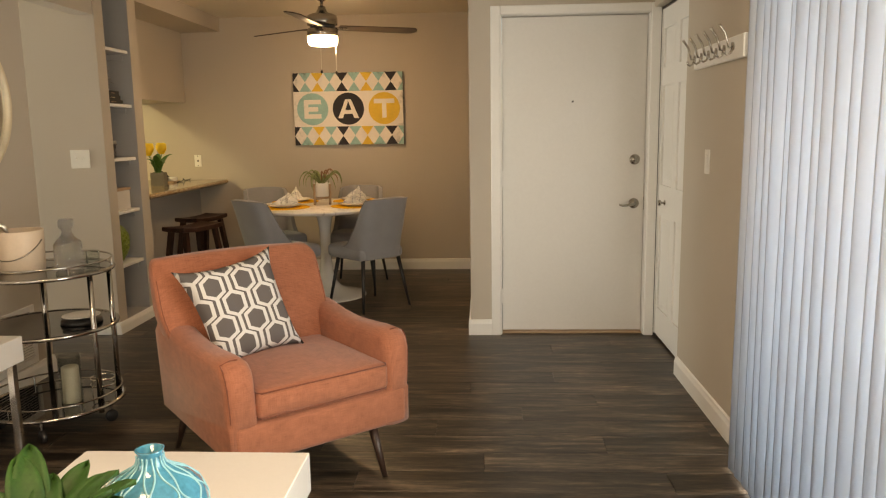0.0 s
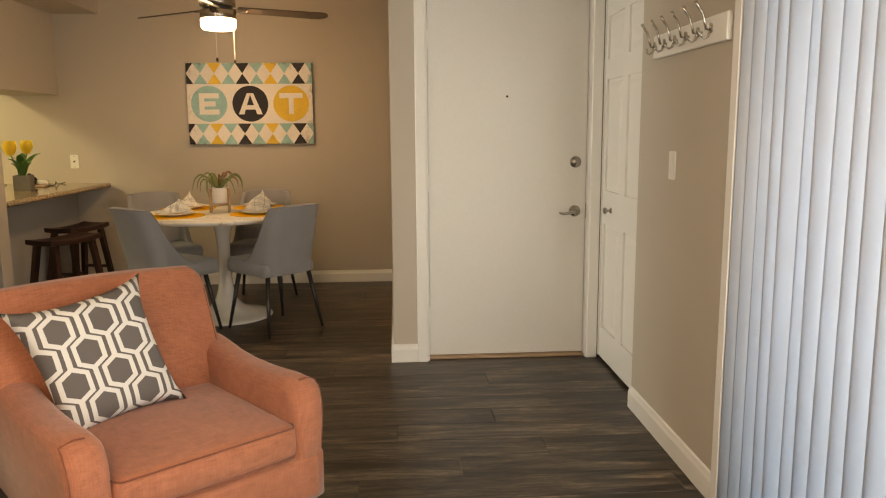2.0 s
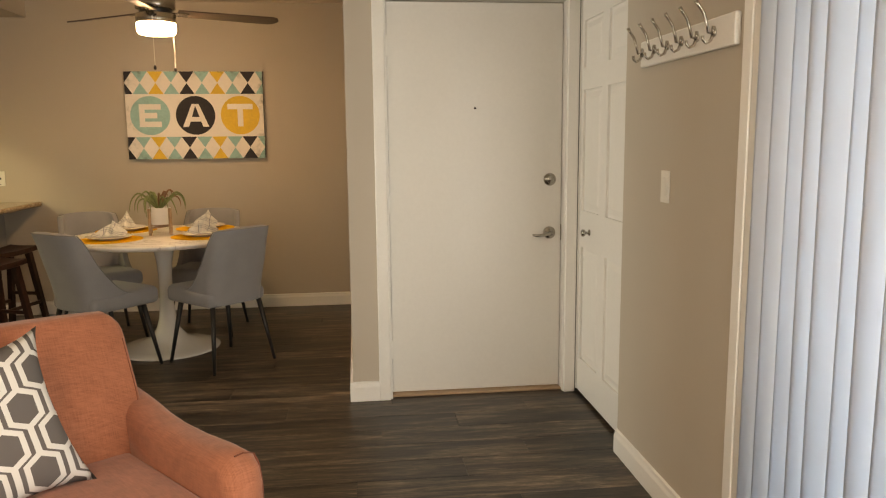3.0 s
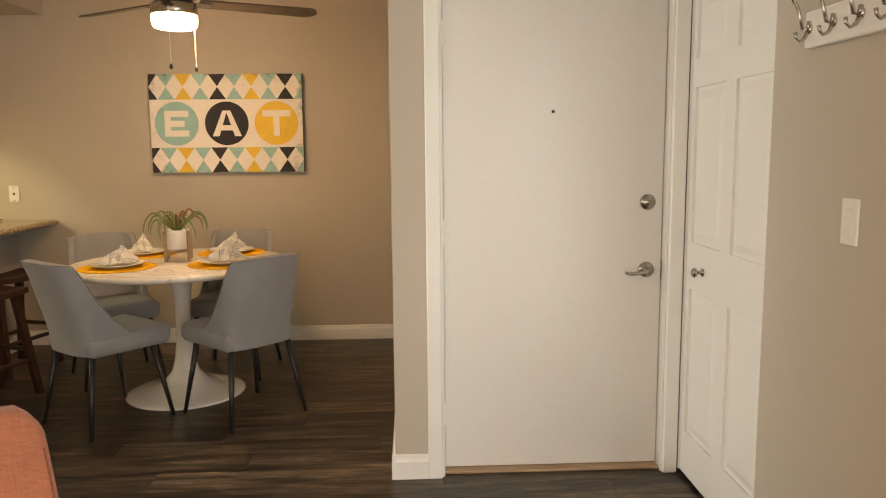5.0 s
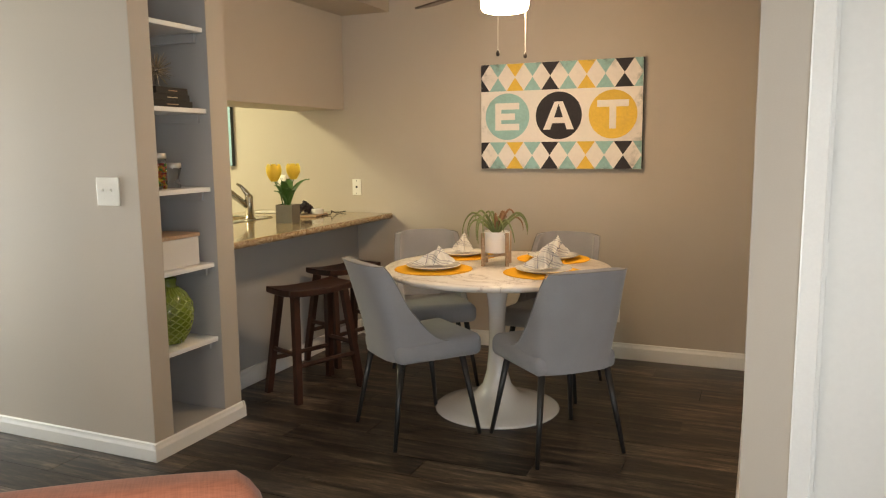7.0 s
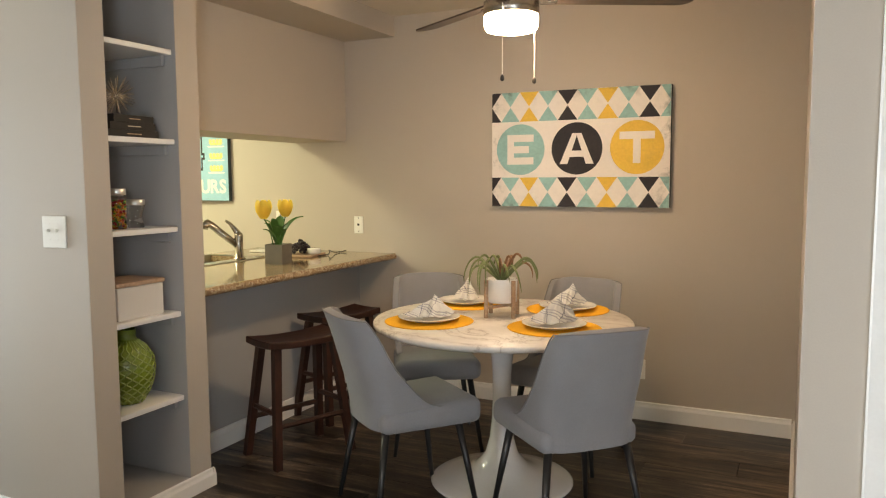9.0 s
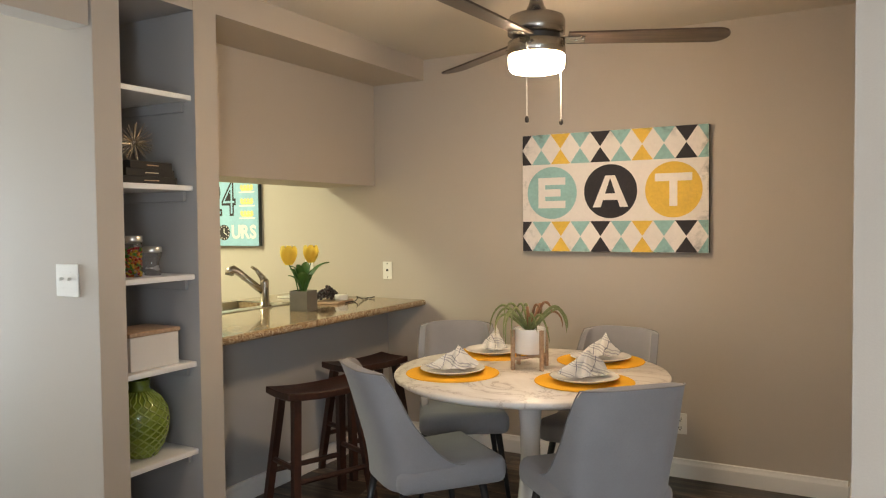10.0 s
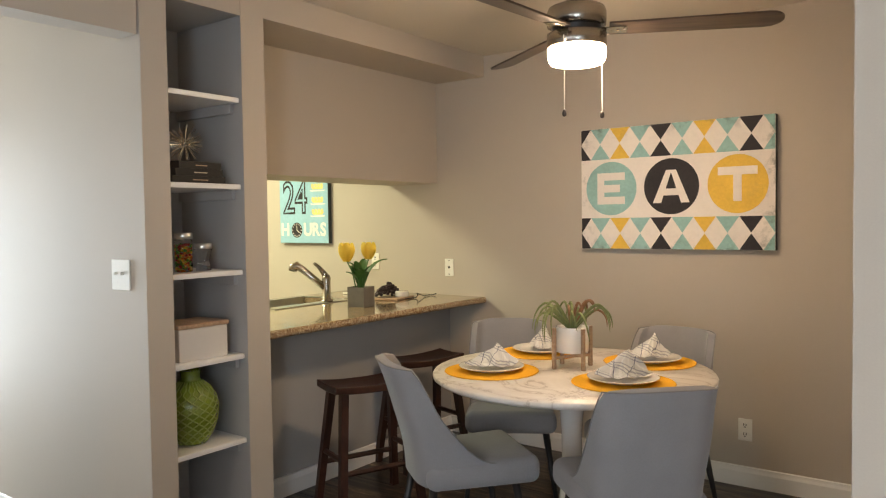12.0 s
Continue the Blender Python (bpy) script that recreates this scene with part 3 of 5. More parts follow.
M_PETAL = mat("yellow_petal", (0.92, 0.70, 0.10), 0.55, vary=0.12, scale=30, fine=200, bump=0.03)
petal_tree = M_PETAL.node_tree
lucent = petal_tree.nodes.new("ShaderNodeBsdfTranslucent")
lucent.inputs["Color"].default_value = (0.95, 0.72, 0.12, 1)
petal_mix = petal_tree.nodes.new("ShaderNodeMixShader")
petal_mix.inputs[0].default_value = 0.42
petal_tree.links.new(shader(M_PETAL).outputs[0], petal_mix.inputs[1])
petal_tree.links.new(lucent.outputs[0], petal_mix.inputs[2])
petal_tree.links.new(petal_mix.outputs[0], petal_tree.nodes["Material Output"].inputs["Surface"])
M_AIR = mat("air_plant_leaf", (0.17, 0.20, 0.075), 0.6, vary=0.35, scale=40, fine=200, bump=0.03)
M_AIRRED = mat("air_plant_tip", (0.24, 0.115, 0.055), 0.6, vary=0.3, scale=40, fine=200, bump=0.03)
M_POTGREY = mat("grey_stone_pot", (0.165, 0.150, 0.120), 0.65, vary=0.15, scale=20, fine=160, bump=0.08)
M_GREENVASE = mat("green_glaze", (0.15, 0.20, 0.018), 0.18, vary=0.25, scale=14, fine=60, bump=0.0, coat=0.5)
M_RIDGE = mat("pale_green_ridge", (0.235, 0.295, 0.055), 0.25, vary=0.15, scale=20, bump=0.0, coat=0.4)
M_AQUA = mat("aqua_glaze", (0.030, 0.215, 0.315), 0.12, vary=0.3, scale=16, fine=70, bump=0.0, coat=0.6)
M_AQUARIDGE = mat("pale_aqua_ridge", (0.20, 0.46, 0.51), 0.2, vary=0.15, scale=30, bump=0.0, coat=0.4)
M_PAPER = mat("book_paper", (0.62, 0.54, 0.40), 0.9, vary=0.1, scale=30, fine=300, bump=0.05)
M_BOOK = mat("book_cover_black", (0.012, 0.010, 0.009), 0.65, vary=0.2, scale=20, bump=0.02)
M_GRAPE = mat("dark_grape", (0.018, 0.008, 0.012), 0.3, vary=0.3, scale=60, bump=0.0)
M_POSTERWHITE = mat("aged_canvas_white", (0.80, 0.74, 0.69), 0.75, vary=0.04, scale=5, fine=60, bump=0.05)
M_TEAL = mat("aged_teal_print", (0.30, 0.52, 0.50), 0.75, vary=0.13, scale=9, fine=70, bump=0.05)
M_GOLD = mat("aged_yellow_print", (0.78, 0.50, 0.075), 0.75, vary=0.10, scale=9, fine=70, bump=0.05)
M_INK = mat("aged_black_print", (0.024, 0.020, 0.023), 0.75, vary=0.25, scale=9, fine=70, bump=0.05)
M_CANVASEDGE = mat("dark_canvas_edge", (0.045, 0.055, 0.055), 0.8, vary=0.3, scale=12, bump=0.05)
M_PALEGOLD = mat("pale_yellow_print", (0.80, 0.64, 0.22), 0.75, vary=0.1, scale=9, fine=70, bump=0.03)


def worn_print(m):
    """Dark scuffs eaten in from the edges of the wall canvas, patchy and strongest at its corners."""
    nt = m.node_tree
    co = nt.nodes.new("ShaderNodeTexCoord")
    sep = nt.nodes.new("ShaderNodeSeparateXYZ")
    nt.links.new(co.outputs["Object"], sep.inputs[0])
    ex = mathn(m, "POWER", mathn(m, "ABSOLUTE", mathn(m, "DIVIDE", sep.outputs["X"], 0.525)), 9.0)
    ez = mathn(m, "POWER", mathn(m, "ABSOLUTE", mathn(m, "DIVIDE", sep.outputs["Z"], 0.339)), 9.0)
    near = mathn(m, "MULTIPLY", mathn(m, "ADD", ex, ez), 0.5)
    spots = node(m, "ShaderNodeTexNoise", Scale=16.0, Detail=8.0, Roughness=0.75)
    nt.links.new(co.outputs["Object"], spots.inputs["Vector"])
    cut = nt.nodes.new("ShaderNodeMapRange")
    cut.inputs["From Min"].default_value, cut.inputs["From Max"].default_value = 0.50, 0.66
    nt.links.new(spots.outputs["Fac"], cut.inputs["Value"])
    fac = mathn(m, "MINIMUM", mathn(m, "MULTIPLY", near, mathn(m, "MULTIPLY", cut.outputs[0], 1.5)), 0.75)
    paint = shader(m).inputs["Base Color"].links[0].from_socket
    mix = nt.nodes.new("ShaderNodeMix")
    mix.data_type = "RGBA"
    mix.inputs["B"].default_value = (0.10, 0.125, 0.115, 1)
    nt.links.new(paint, mix.inputs["A"])
    nt.links.new(fac, mix.inputs["Factor"])
    nt.links.new(mix.outputs["Result"], shader(m).inputs["Base Color"])


for worn in (M_POSTERWHITE, M_TEAL, M_GOLD):
    worn_print(worn)
M_MINT = mat("mint_print", (0.30, 0.52, 0.64), 0.7, vary=0.10, scale=8, fine=70, bump=0.03)


# ---- dining table, chairs and place settings ----
TABLE = (-0.966, 5.630)
TABLETOP = 0.757
table = thing("tulip_table", pose(*TABLE, 0), "round marble-topped tulip dining table with white pedestal", "table")
part("tabletop", lathe([(0.50, TABLETOP - 0.033), (0.565, TABLETOP - 0.029), (0.583, TABLETOP - 0.017), (0.585, TABLETOP - 0.007), (0.580, TABLETOP), (0.0005, TABLETOP)], 96), M_MARBLE, table, "pale veined marble round top", True)
part("pedestal", lathe([(0.325, 0.002), (0.328, 0.008), (0.318, 0.015), (0.26, 0.027), (0.19, 0.046), (0.120, 0.078), (0.076, 0.132), (0.055, 0.205), (0.045, 0.30),
                        (0.042, 0.40), (0.043, 0.50), (0.049, 0.58), (0.062, 0.65), (0.085, 0.705), (0.105, 0.724)], 64), M_TULIP, table, "glossy white trumpet pedestal", True)


def smooth01(t):
    t = max(0.0, min(1.0, t))
    return t * t * (3 - 2 * t)


def dining_chair(m):
    """Upholstered tub chair facing +y."""
    c = thing("dining_chair", m, "light grey upholstered dining chair with black metal legs", "chair", "chairs round the table")

    def rim(u):
        a = abs(u)
        if a < 0.62:
            k = a / 0.62 * math.pi / 2
            x, y = 0.225 * math.sin(k) ** 0.72, -0.235 + 0.11 * (1 - math.cos(k)) ** 1.3
        else:
            k = (a - 0.62) / 0.38
            x, y = 0.225 + 0.003 * math.sin(k * math.pi), -0.125 + 0.275 * k
        return math.copysign(x, u), y

    def height(u):
        a = abs(u)
        k = max(0.0, min(1.0, (a - 0.47) / 0.53))
        return 0.855 - 0.012 * min(1.0, a / 0.5) ** 2 - 0.372 * (1 - (1 - k ** 1.30) ** 3.0)

    def shell(i, j):
        u = -1 + 2 * i
        x, y = rim(u)
        h = height(u)
        z = 0.395 + (h - 0.395) * j
        up = (z - 0.395) / 0.46
        k = 0.855 + 0.085 * smooth01(min(1, up * 1.4)) - 0.06 * max(0.0, up - 0.5)
        back = max(0.0, -y / 0.235)
        return Vector((x * k, y * k - 0.105 * back * up * up - 0.012, z))

    bm = bmesh.new()
    add_grid(bm, shell, 44, 14)
    sh = part("backrest", bm, M_GREY, c, "", True)
    so = sh.modifiers.new("thick", "SOLIDIFY")
    so.thickness, so.offset = 0.034, -1.0
    bv = sh.modifiers.new("round", "BEVEL")
    bv.width, bv.segments, bv.limit_method = 0.012, 3, "ANGLE"
    part("piping", tube([shell(i / 60, 1.0) + Vector((0, 0, 0.002)) for i in range(61)], 0.0028, 6), M_GREYSEAM, c)
    seat = bmesh.new()
    add_box(seat, -0.205, 0.205, -0.19, 0.255, 0.384, 0.487, 0.036, 4)
    for v in seat.verts:
        if v.co.z > 0.45:
            v.co.z += 0.014 * (1 - (v.co.x / 0.21) ** 2) - 0.012 * (v.co.y < -0.1)
        v.co.x *= 1 + 0.055 * smooth01((v.co.y - 0.02) / 0.12)
    part("seat", seat, M_GREY, c, "", True)
    for sx in (-1, 1):
        for sy, yf in ((-1, -0.226), (1, 0.226)):
            part("leg", tube([(sx * 0.165, sy * 0.160, 0.40), (sx * 0.222, yf, 0.0)], [0.0165, 0.010], 12), M_BLACK, c, "", True)
    return c


chair = dining_chair(pose(-1.24, 5.213, 0, 0, 0, -38))
copy_thing(chair, pose(-0.558, 5.276, 0, 0, 0, 45))
copy_thing(chair, pose(-1.488, 5.985, 0, 0, 0, -148))
copy_thing(chair, pose(-0.79, 6.08, 0, 0, 0, 174))

# place settings: mat, plate, folded napkin
def napkin_cloth():
    """Off-white linen woven with groups of slate lines one way and single lines the other."""
    m = mat("napkin_linen", (0.62, 0.60, 0.57), 0.9, vary=0.0, bump=0, spec=0.1)
    nt = m.node_tree
    co = nt.nodes.new("ShaderNodeTexCoord")
    wob = node(m, "ShaderNodeTexNoise", Scale=9.0, Detail=2.0)
    nt.links.new(co.outputs["Object"], wob.inputs["Vector"])
    sep = nt.nodes.new("ShaderNodeSeparateXYZ")
    nt.links.new(co.outputs["Object"], sep.inputs[0])
    shift = mathn(m, "MULTIPLY", wob.outputs["Fac"], 0.05)
    along = mathn(m, "ADD", mathn(m, "ADD", sep.outputs["Z"], mathn(m, "MULTIPLY", sep.outputs["X"], 0.35)), shift)
    across = mathn(m, "ADD", mathn(m, "SUBTRACT", sep.outputs["X"], mathn(m, "MULTIPLY", sep.outputs["Y"], 0.8)), shift)
    group = mathn(m, "LESS_THAN", mathn(m, "FLOORED_MODULO", along, 0.060), 0.034)
    fine = mathn(m, "LESS_THAN", mathn(m, "FLOORED_MODULO", along, 0.011), 0.0042)
    single = mathn(m, "LESS_THAN", mathn(m, "FLOORED_MODULO", across, 0.078), 0.0030)
    soft = mathn(m, "MULTIPLY", mathn(m, "MULTIPLY", group, fine), 0.55)
    fac = mathn(m, "MAXIMUM", soft, single)
    mix = nt.nodes.new("ShaderNodeMix")
    mix.data_type = "RGBA"
    mix.inputs["A"].default_value, mix.inputs["B"].default_value = (0.66, 0.64, 0.60, 1), (0.17, 0.18, 0.22, 1)
    nt.links.new(fac, mix.inputs["Factor"])
    nt.links.new(mix.outputs["Result"], shader(m).inputs["Base Color"])
    return m


M_NAPKIN = napkin_cloth()


def setting(x, y, turn, seed, wide=0.115, tall=0.100):
    top = TABLETOP + 0.0005
    mt = tagged(part("placemat", lathe([(0.197, 0), (0.199, 0.002), (0.197, 0.004), (0.0005, 0.004)], 56), M_YELLOW, m=pose(x, y, top)),
                "round yellow felt placemat on the marble table", "placemat", "placemats on the table")
    pl = tagged(part("plate", lathe([(0.075, 0), (0.078, 0.002), (0.118, 0.012), (0.136, 0.019), (0.138, 0.0215), (0.134, 0.0225), (0.10, 0.012), (0.075, 0.008), (0.0005, 0.008)], 56), M_CHINA, smooth=True,
                     m=pose(x, y, top + 0.0045)), "round white china plate on a yellow placemat", "plate", "plates on the table")
    rnd = random.Random(seed)
    # corners of the crumpled base, and the folded peak over it
    feet = [(wide * rnd.uniform(0.80, 1.05) if k % 2 == 0 else wide * rnd.uniform(0.48, 0.66)) for k in range(8)]
    ph = rnd.uniform(0, 6)

    def cloth(i, j):
        a = 2 * math.pi * i
        q = i * 8
        k = int(q) % 8
        base = feet[k] + (feet[(k + 1) % 8] - feet[k]) * (q - int(q))
        r = base * (1 - j) ** (0.8 + 0.25 * math.sin(2 * a + ph))
        rumple = 0.007 * math.sin(9 * a + ph + 6 * j) * (1 - j) * min(1, 6 * j)
        z = 0.022 + tall * j ** 1.12 * (0.9 + 0.1 * math.cos(a + ph)) + rumple + 0.010 * max(0.0, math.cos(4 * a)) * (1 - j) ** 2
        return Vector(((r + rumple) * math.cos(a) + 0.022 * j, (r + rumple) * math.sin(a) * 0.70 - 0.008 * j, z))

    bm = bmesh.new()
    add_grid(bm, cloth, 48, 9)
    bmesh.ops.remove_doubles(bm, verts=bm.verts, dist=0.0004)
    nk = tagged(part("napkin", bm, M_NAPKIN, smooth=False, m=pose(x, y, top + 0.006, 0, 0, turn)),
                "folded grey striped linen napkin standing on a plate", "napkin", "napkins on the table")
    so = nk.modifiers.new("thick", "SOLIDIFY")
    so.thickness = 0.003


setting(-1.239, 5.435, 32, 1, 0.135, 0.095)
setting(-0.686, 5.515, 40, 2, 0.112, 0.105)
setting(-0.759, 5.975, 28, 3, 0.108, 0.105)
setting(-1.279, 5.935, 95, 4, 0.100, 0.110)

# air plant in a white pot on a wooden stand
POT = (-0.989, 5.687)
stand = thing("plant_stand", pose(*POT, TABLETOP + 0.0005, 0, 0, 12), "small pale wooden plant stand on the dining table", "plant stand")
for a in (45, 135, 225, 315):
    part("leg", box(-0.008, 0.008, -0.007, 0.007, 0, 0.174, 0.001, 1, pose(0.0885 * math.cos(radians(a)), 0.0885 * math.sin(radians(a)), 0, 0, 0, a)), M_OAK, stand)
for a in (45, 135):
    part("brace", box(-0.080, 0.080, -0.006, 0.006, 0.042 + (0.0122 if a > 90 else 0), 0.054 + (0.0122 if a > 90 else 0), 0.001, 1, pose(0, 0, 0, 0, 0, a)), M_OAK, stand)
pot = thing("flower_pot", pose(*POT, TABLETOP + 0.067), "small round white ceramic pot in a wooden stand", "pot")
part("bowl", lathe([(0.064, 0), (0.070, 0.005), (0.0725, 0.106), (0.0715, 0.110), (0.066, 0.110), (0.065, 0.088), (0.0005, 0.088)], 40), M_CHINA, pot, "", True)
part("soil", lathe([(0.055, 0.0885), (0.040, 0.094), (0.0005, 0.095)], 24), M_DARK, pot)
plant = thing("air_plant", pose(POT[0], POT[1], TABLETOP + 0.160), "air plant with long curling green and reddish leaves", "plant")
rnd = random.Random(11)
for k in range(22):
    a = k * 2.39996 + rnd.uniform(-0.25, 0.25)
    inner = k < 6
    reach = rnd.uniform(0.075, 0.115) if inner else rnd.uniform(0.145, 0.185)
    rise = rnd.uniform(0.115, 0.135) if inner else rnd.uniform(0.085, 0.120)
    drop = rnd.uniform(0.03, 0.06) if inner else rnd.uniform(0.07, 0.13)
    pts, rad = [], []
    for step_ in range(15):
        q = step_ / 14
        out = reach * math.sin(q * math.pi * 0.5) ** 0.95
        pts.append((out * math.cos(a + 0.25 * q), out * math.sin(a + 0.25 * q), rise * math.sin(min(1.0, q * 1.9) * math.pi / 2) - drop * max(0.0, q - 0.42) ** 1.7 * 2.7))
        rad.append(0.0068 * (1 - q) ** 0.6 + 0.0009)
    part("leaf", tube(pts, rad, 6), M_AIRRED if k in (0, 2, 3, 5, 11, 16) else M_AIR, plant, "", True)

# ---- stools ----
def stool(m):
    s = thing("saddle_stool", m, "dark walnut wooden saddle stool under the bar", "stool", "stools at the bar")

    def top(i, j):
        x, y = -0.225 + 0.45 * i, -0.118 + 0.236 * j
        return Vector((x, y, 0.604 + 0.015 * abs(x / 0.225) ** 2.2 - 0.006 * (1 - (y / 0.118) ** 2)))

    bm = bmesh.new()
    vs = add_grid(bm, top, 16, 6)
    geo = bmesh.ops.extrude_face_region(bm, geom=bm.faces[:])
    for v in geo["geom"]:
        if isinstance(v, bmesh.types.BMVert):
            v.co.z -= 0.034
    part("seat", bm, M_STOOL, s, "", False).modifiers.new("b", "BEVEL").width = 0.004
    legs = {}
    for sx in (-1, 1):
        for sy in (-1, 1):
            a, b = Vector((sx * 0.165, sy * 0.075, 0.575)), Vector((sx * 0.215, sy * 0.150, 0.0))
            legs[sx, sy] = (a, b)
            bm = bmesh.new()
            lo = [bm.verts.new(b + Vector((dx * 0.017, dy * 0.017, 0))) for dx, dy in ((-1, -1), (1, -1), (1, 1), (-1, 1))]
            hi = [bm.verts.new(a + Vector((dx * 0.019, dy * 0.019, 0))) for dx, dy in ((-1, -1), (1, -1), (1, 1), (-1, 1))]
            bm.faces.new(lo[::-1]), bm.faces.new(hi)
            for k in range(4):
                bm.faces.new((lo[k], lo[(k + 1) % 4], hi[(k + 1) % 4], hi[k]))
            part("leg", bm, M_STOOL, s)
    at = lambda sx, sy, z: legs[sx, sy][1].lerp(legs[sx, sy][0], z / 0.575)
    for (a, b), z in ((((-1, -1), (1, -1)), 0.20), (((-1, 1), (1, 1)), 0.20), (((-1, -1), (-1, 1)), 0.26), (((1, -1), (1, 1)), 0.26)):
        part("stretcher", tube([at(*a, z), at(*b, z)], 0.0135, 6), M_STOOL, s)
    return s


st = stool(pose(-2.037, 5.537, 0, 0, 0, 68))
copy_thing(st, pose(-2.212, 6.19, 0, 0, 0, 74))

# ---- breakfast bar ----
bar = thing("countertop", pose(0, 0, 0), "speckled brown granite breakfast bar counter", "counter")
bm = bmesh.new()
for b in ((-2.82, -2.17, 5.018, 6.787, 0.866, 0.905), (-3.30, -2.8202, 5.018, 5.62, 0.866, 0.905), (-3.30, -2.8202, 6.20, 6.787, 0.866, 0.905), (-3.30, -3.24, 5.6202, 6.1998, 0.866, 0.905)):
    add_box(bm, *b)
part("slab", bm, M_GRANITE, bar)
part("front_edge", tube([(-2.171, 5.018, 0.8855), (-2.171, 6.787, 0.8855)], 0.0197, 12), M_GRANITE, bar)
unit = thing("base_cabinet", pose(0, 0, 0), "plain kitchen cabinet under the sink counter", "cabinet")
part("body", box(-3.25, -2.562, 5.02, 6.785, 0.0, 0.70), M_WHITE, unit)
part("front_panel", box(-3.27, -3.252, 5.02, 6.785, 0.08, 0.865, 0.002), M_WHITE, unit)
sink = thing("kitchen_sink", pose(0, 0, 0), "stainless steel drop-in kitchen sink in the granite counter", "sink")
rim = bmesh.new()
X0, X1, Y0, Y1 = -3.23, -2.795, 5.60, 6.24
for b in ((X0, X0 + 0.03, Y0, Y1, 0.9052, 0.910), (X1 - 0.085, X1, Y0, Y1, 0.9052, 0.910), (X0 + 0.0302, X1 - 0.0852, Y0, Y0 + 0.03, 0.9052, 0.910), (X0 + 0.0302, X1 - 0.0852, Y1 - 0.03, Y1, 0.9052, 0.910)):
    add_box(rim, *b)
part("rim", rim, M_STEEL, sink)
bowl = bmesh.new()
for b in ((X0 + 0.028, X0 + 0.03, Y0 + 0.03, Y1 - 0.03, 0.722, 0.909), (X1 - 0.087, X1 - 0.085, Y0 + 0.03, Y1 - 0.03, 0.722, 0.909), (X0 + 0.03, X1 - 0.087, Y0 + 0.028, Y0 + 0.03, 0.722, 0.909),
          (X0 + 0.03, X1 - 0.087, Y1 - 0.03, Y1 - 0.028, 0.722, 0.909), (X0 + 0.028, X1 - 0.085, Y0 + 0.028, Y1 - 0.028, 0.718, 0.7218)):
    add_box(bowl, *b)
part("bowl", bowl, M_STEEL, sink)
tap = thing("kitchen_faucet", pose(-2.832, 6.045, 0.910) @ Matrix.Scale(1.12, 4), "brushed steel pull-out kitchen faucet by the sink", "faucet")
part("base", lathe([(0.034, 0), (0.034, 0.006), (0.024, 0.012), (0.022, 0.10), (0.024, 0.13), (0.018, 0.145)], 24), M_TAP, tap, "", True)
part("spout", tube([(0, 0, 0.07), (-0.05, -0.05, 0.13), (-0.100, -0.096, 0.188), (-0.115, -0.110, 0.199), (-0.127, -0.122, 0.192), (-0.131, -0.126, 0.170)],
                    [0.019, 0.018, 0.019, 0.024, 0.026, 0.022], 16), M_TAP, tap, "", True)
part("lever", tube([(0, 0, 0.13), (-0.010, -0.008, 0.155), (-0.034, -0.028, 0.195), (-0.052, -0.044, 0.212)], [0.021, 0.016, 0.009, 0.007], 12), M_TAP, tap, "", True)
part("hole_cover", lathe([(0.024, 0), (0.024, 0.004), (0.0005, 0.006)], 20, pose(0.0, 0.17, 0)), M_TAP, tap)

# tulips in a square pot
planter = thing("tulip_planter", pose(-2.49, 5.985, 0.9055, 0, 0, 8), "square dark grey pot of yellow tulips on the bar", "planter")
P = 0.056
bm = box(-P, P, -P, P, 0, 0.115)
for f in [f for f in bm.faces if f.normal.z > 0.9]:
    r = bmesh.ops.inset_region(bm, faces=[f], thickness=0.007)
    for v in f.verts:
        v.co.z -= 0.012
part("pot", bm, M_POTGREY, planter)


def tulip(x, y, h, lean, size):
    top = Vector((x + lean[0], y + lean[1], h))
    part("stem", tube([(x, y, 0.10), (x + lean[0] * 0.4, y + lean[1] * 0.4, 0.10 + (h - 0.10) * 0.6), top], 0.0035, 8), M_TULIPLEAF, planter, "", True)
    for k in range(6):
        a = k * math.pi / 3

        def petal(i, j, a=a, inner=k % 2):
            w = min(1.0, 0.5 + 2 * j) * (1 - 0.72 * max(0.0, j - 0.55) / 0.45)
            b = a + (i - 0.5) * 2.0 * w
            r = size * (0.60 * math.sin(math.pi * (0.09 + (0.64 + 0.05 * math.sin(2.3 * a)) * j)) ** 0.75 - 0.03 * inner)
            return top + Vector((r * math.cos(b), r * math.sin(b), size * 1.35 * j - 0.006))

        bm = bmesh.new()
        add_grid(bm, petal, 6, 8)
        part("petal", bm, M_PETAL, planter, "", True)


tulip(-0.016, -0.025, 0.268, (-0.042, -0.030), 0.080)
tulip(0.010, 0.012, 0.277, (0.014, 0.036), 0.074)
rnd = random.Random(5)
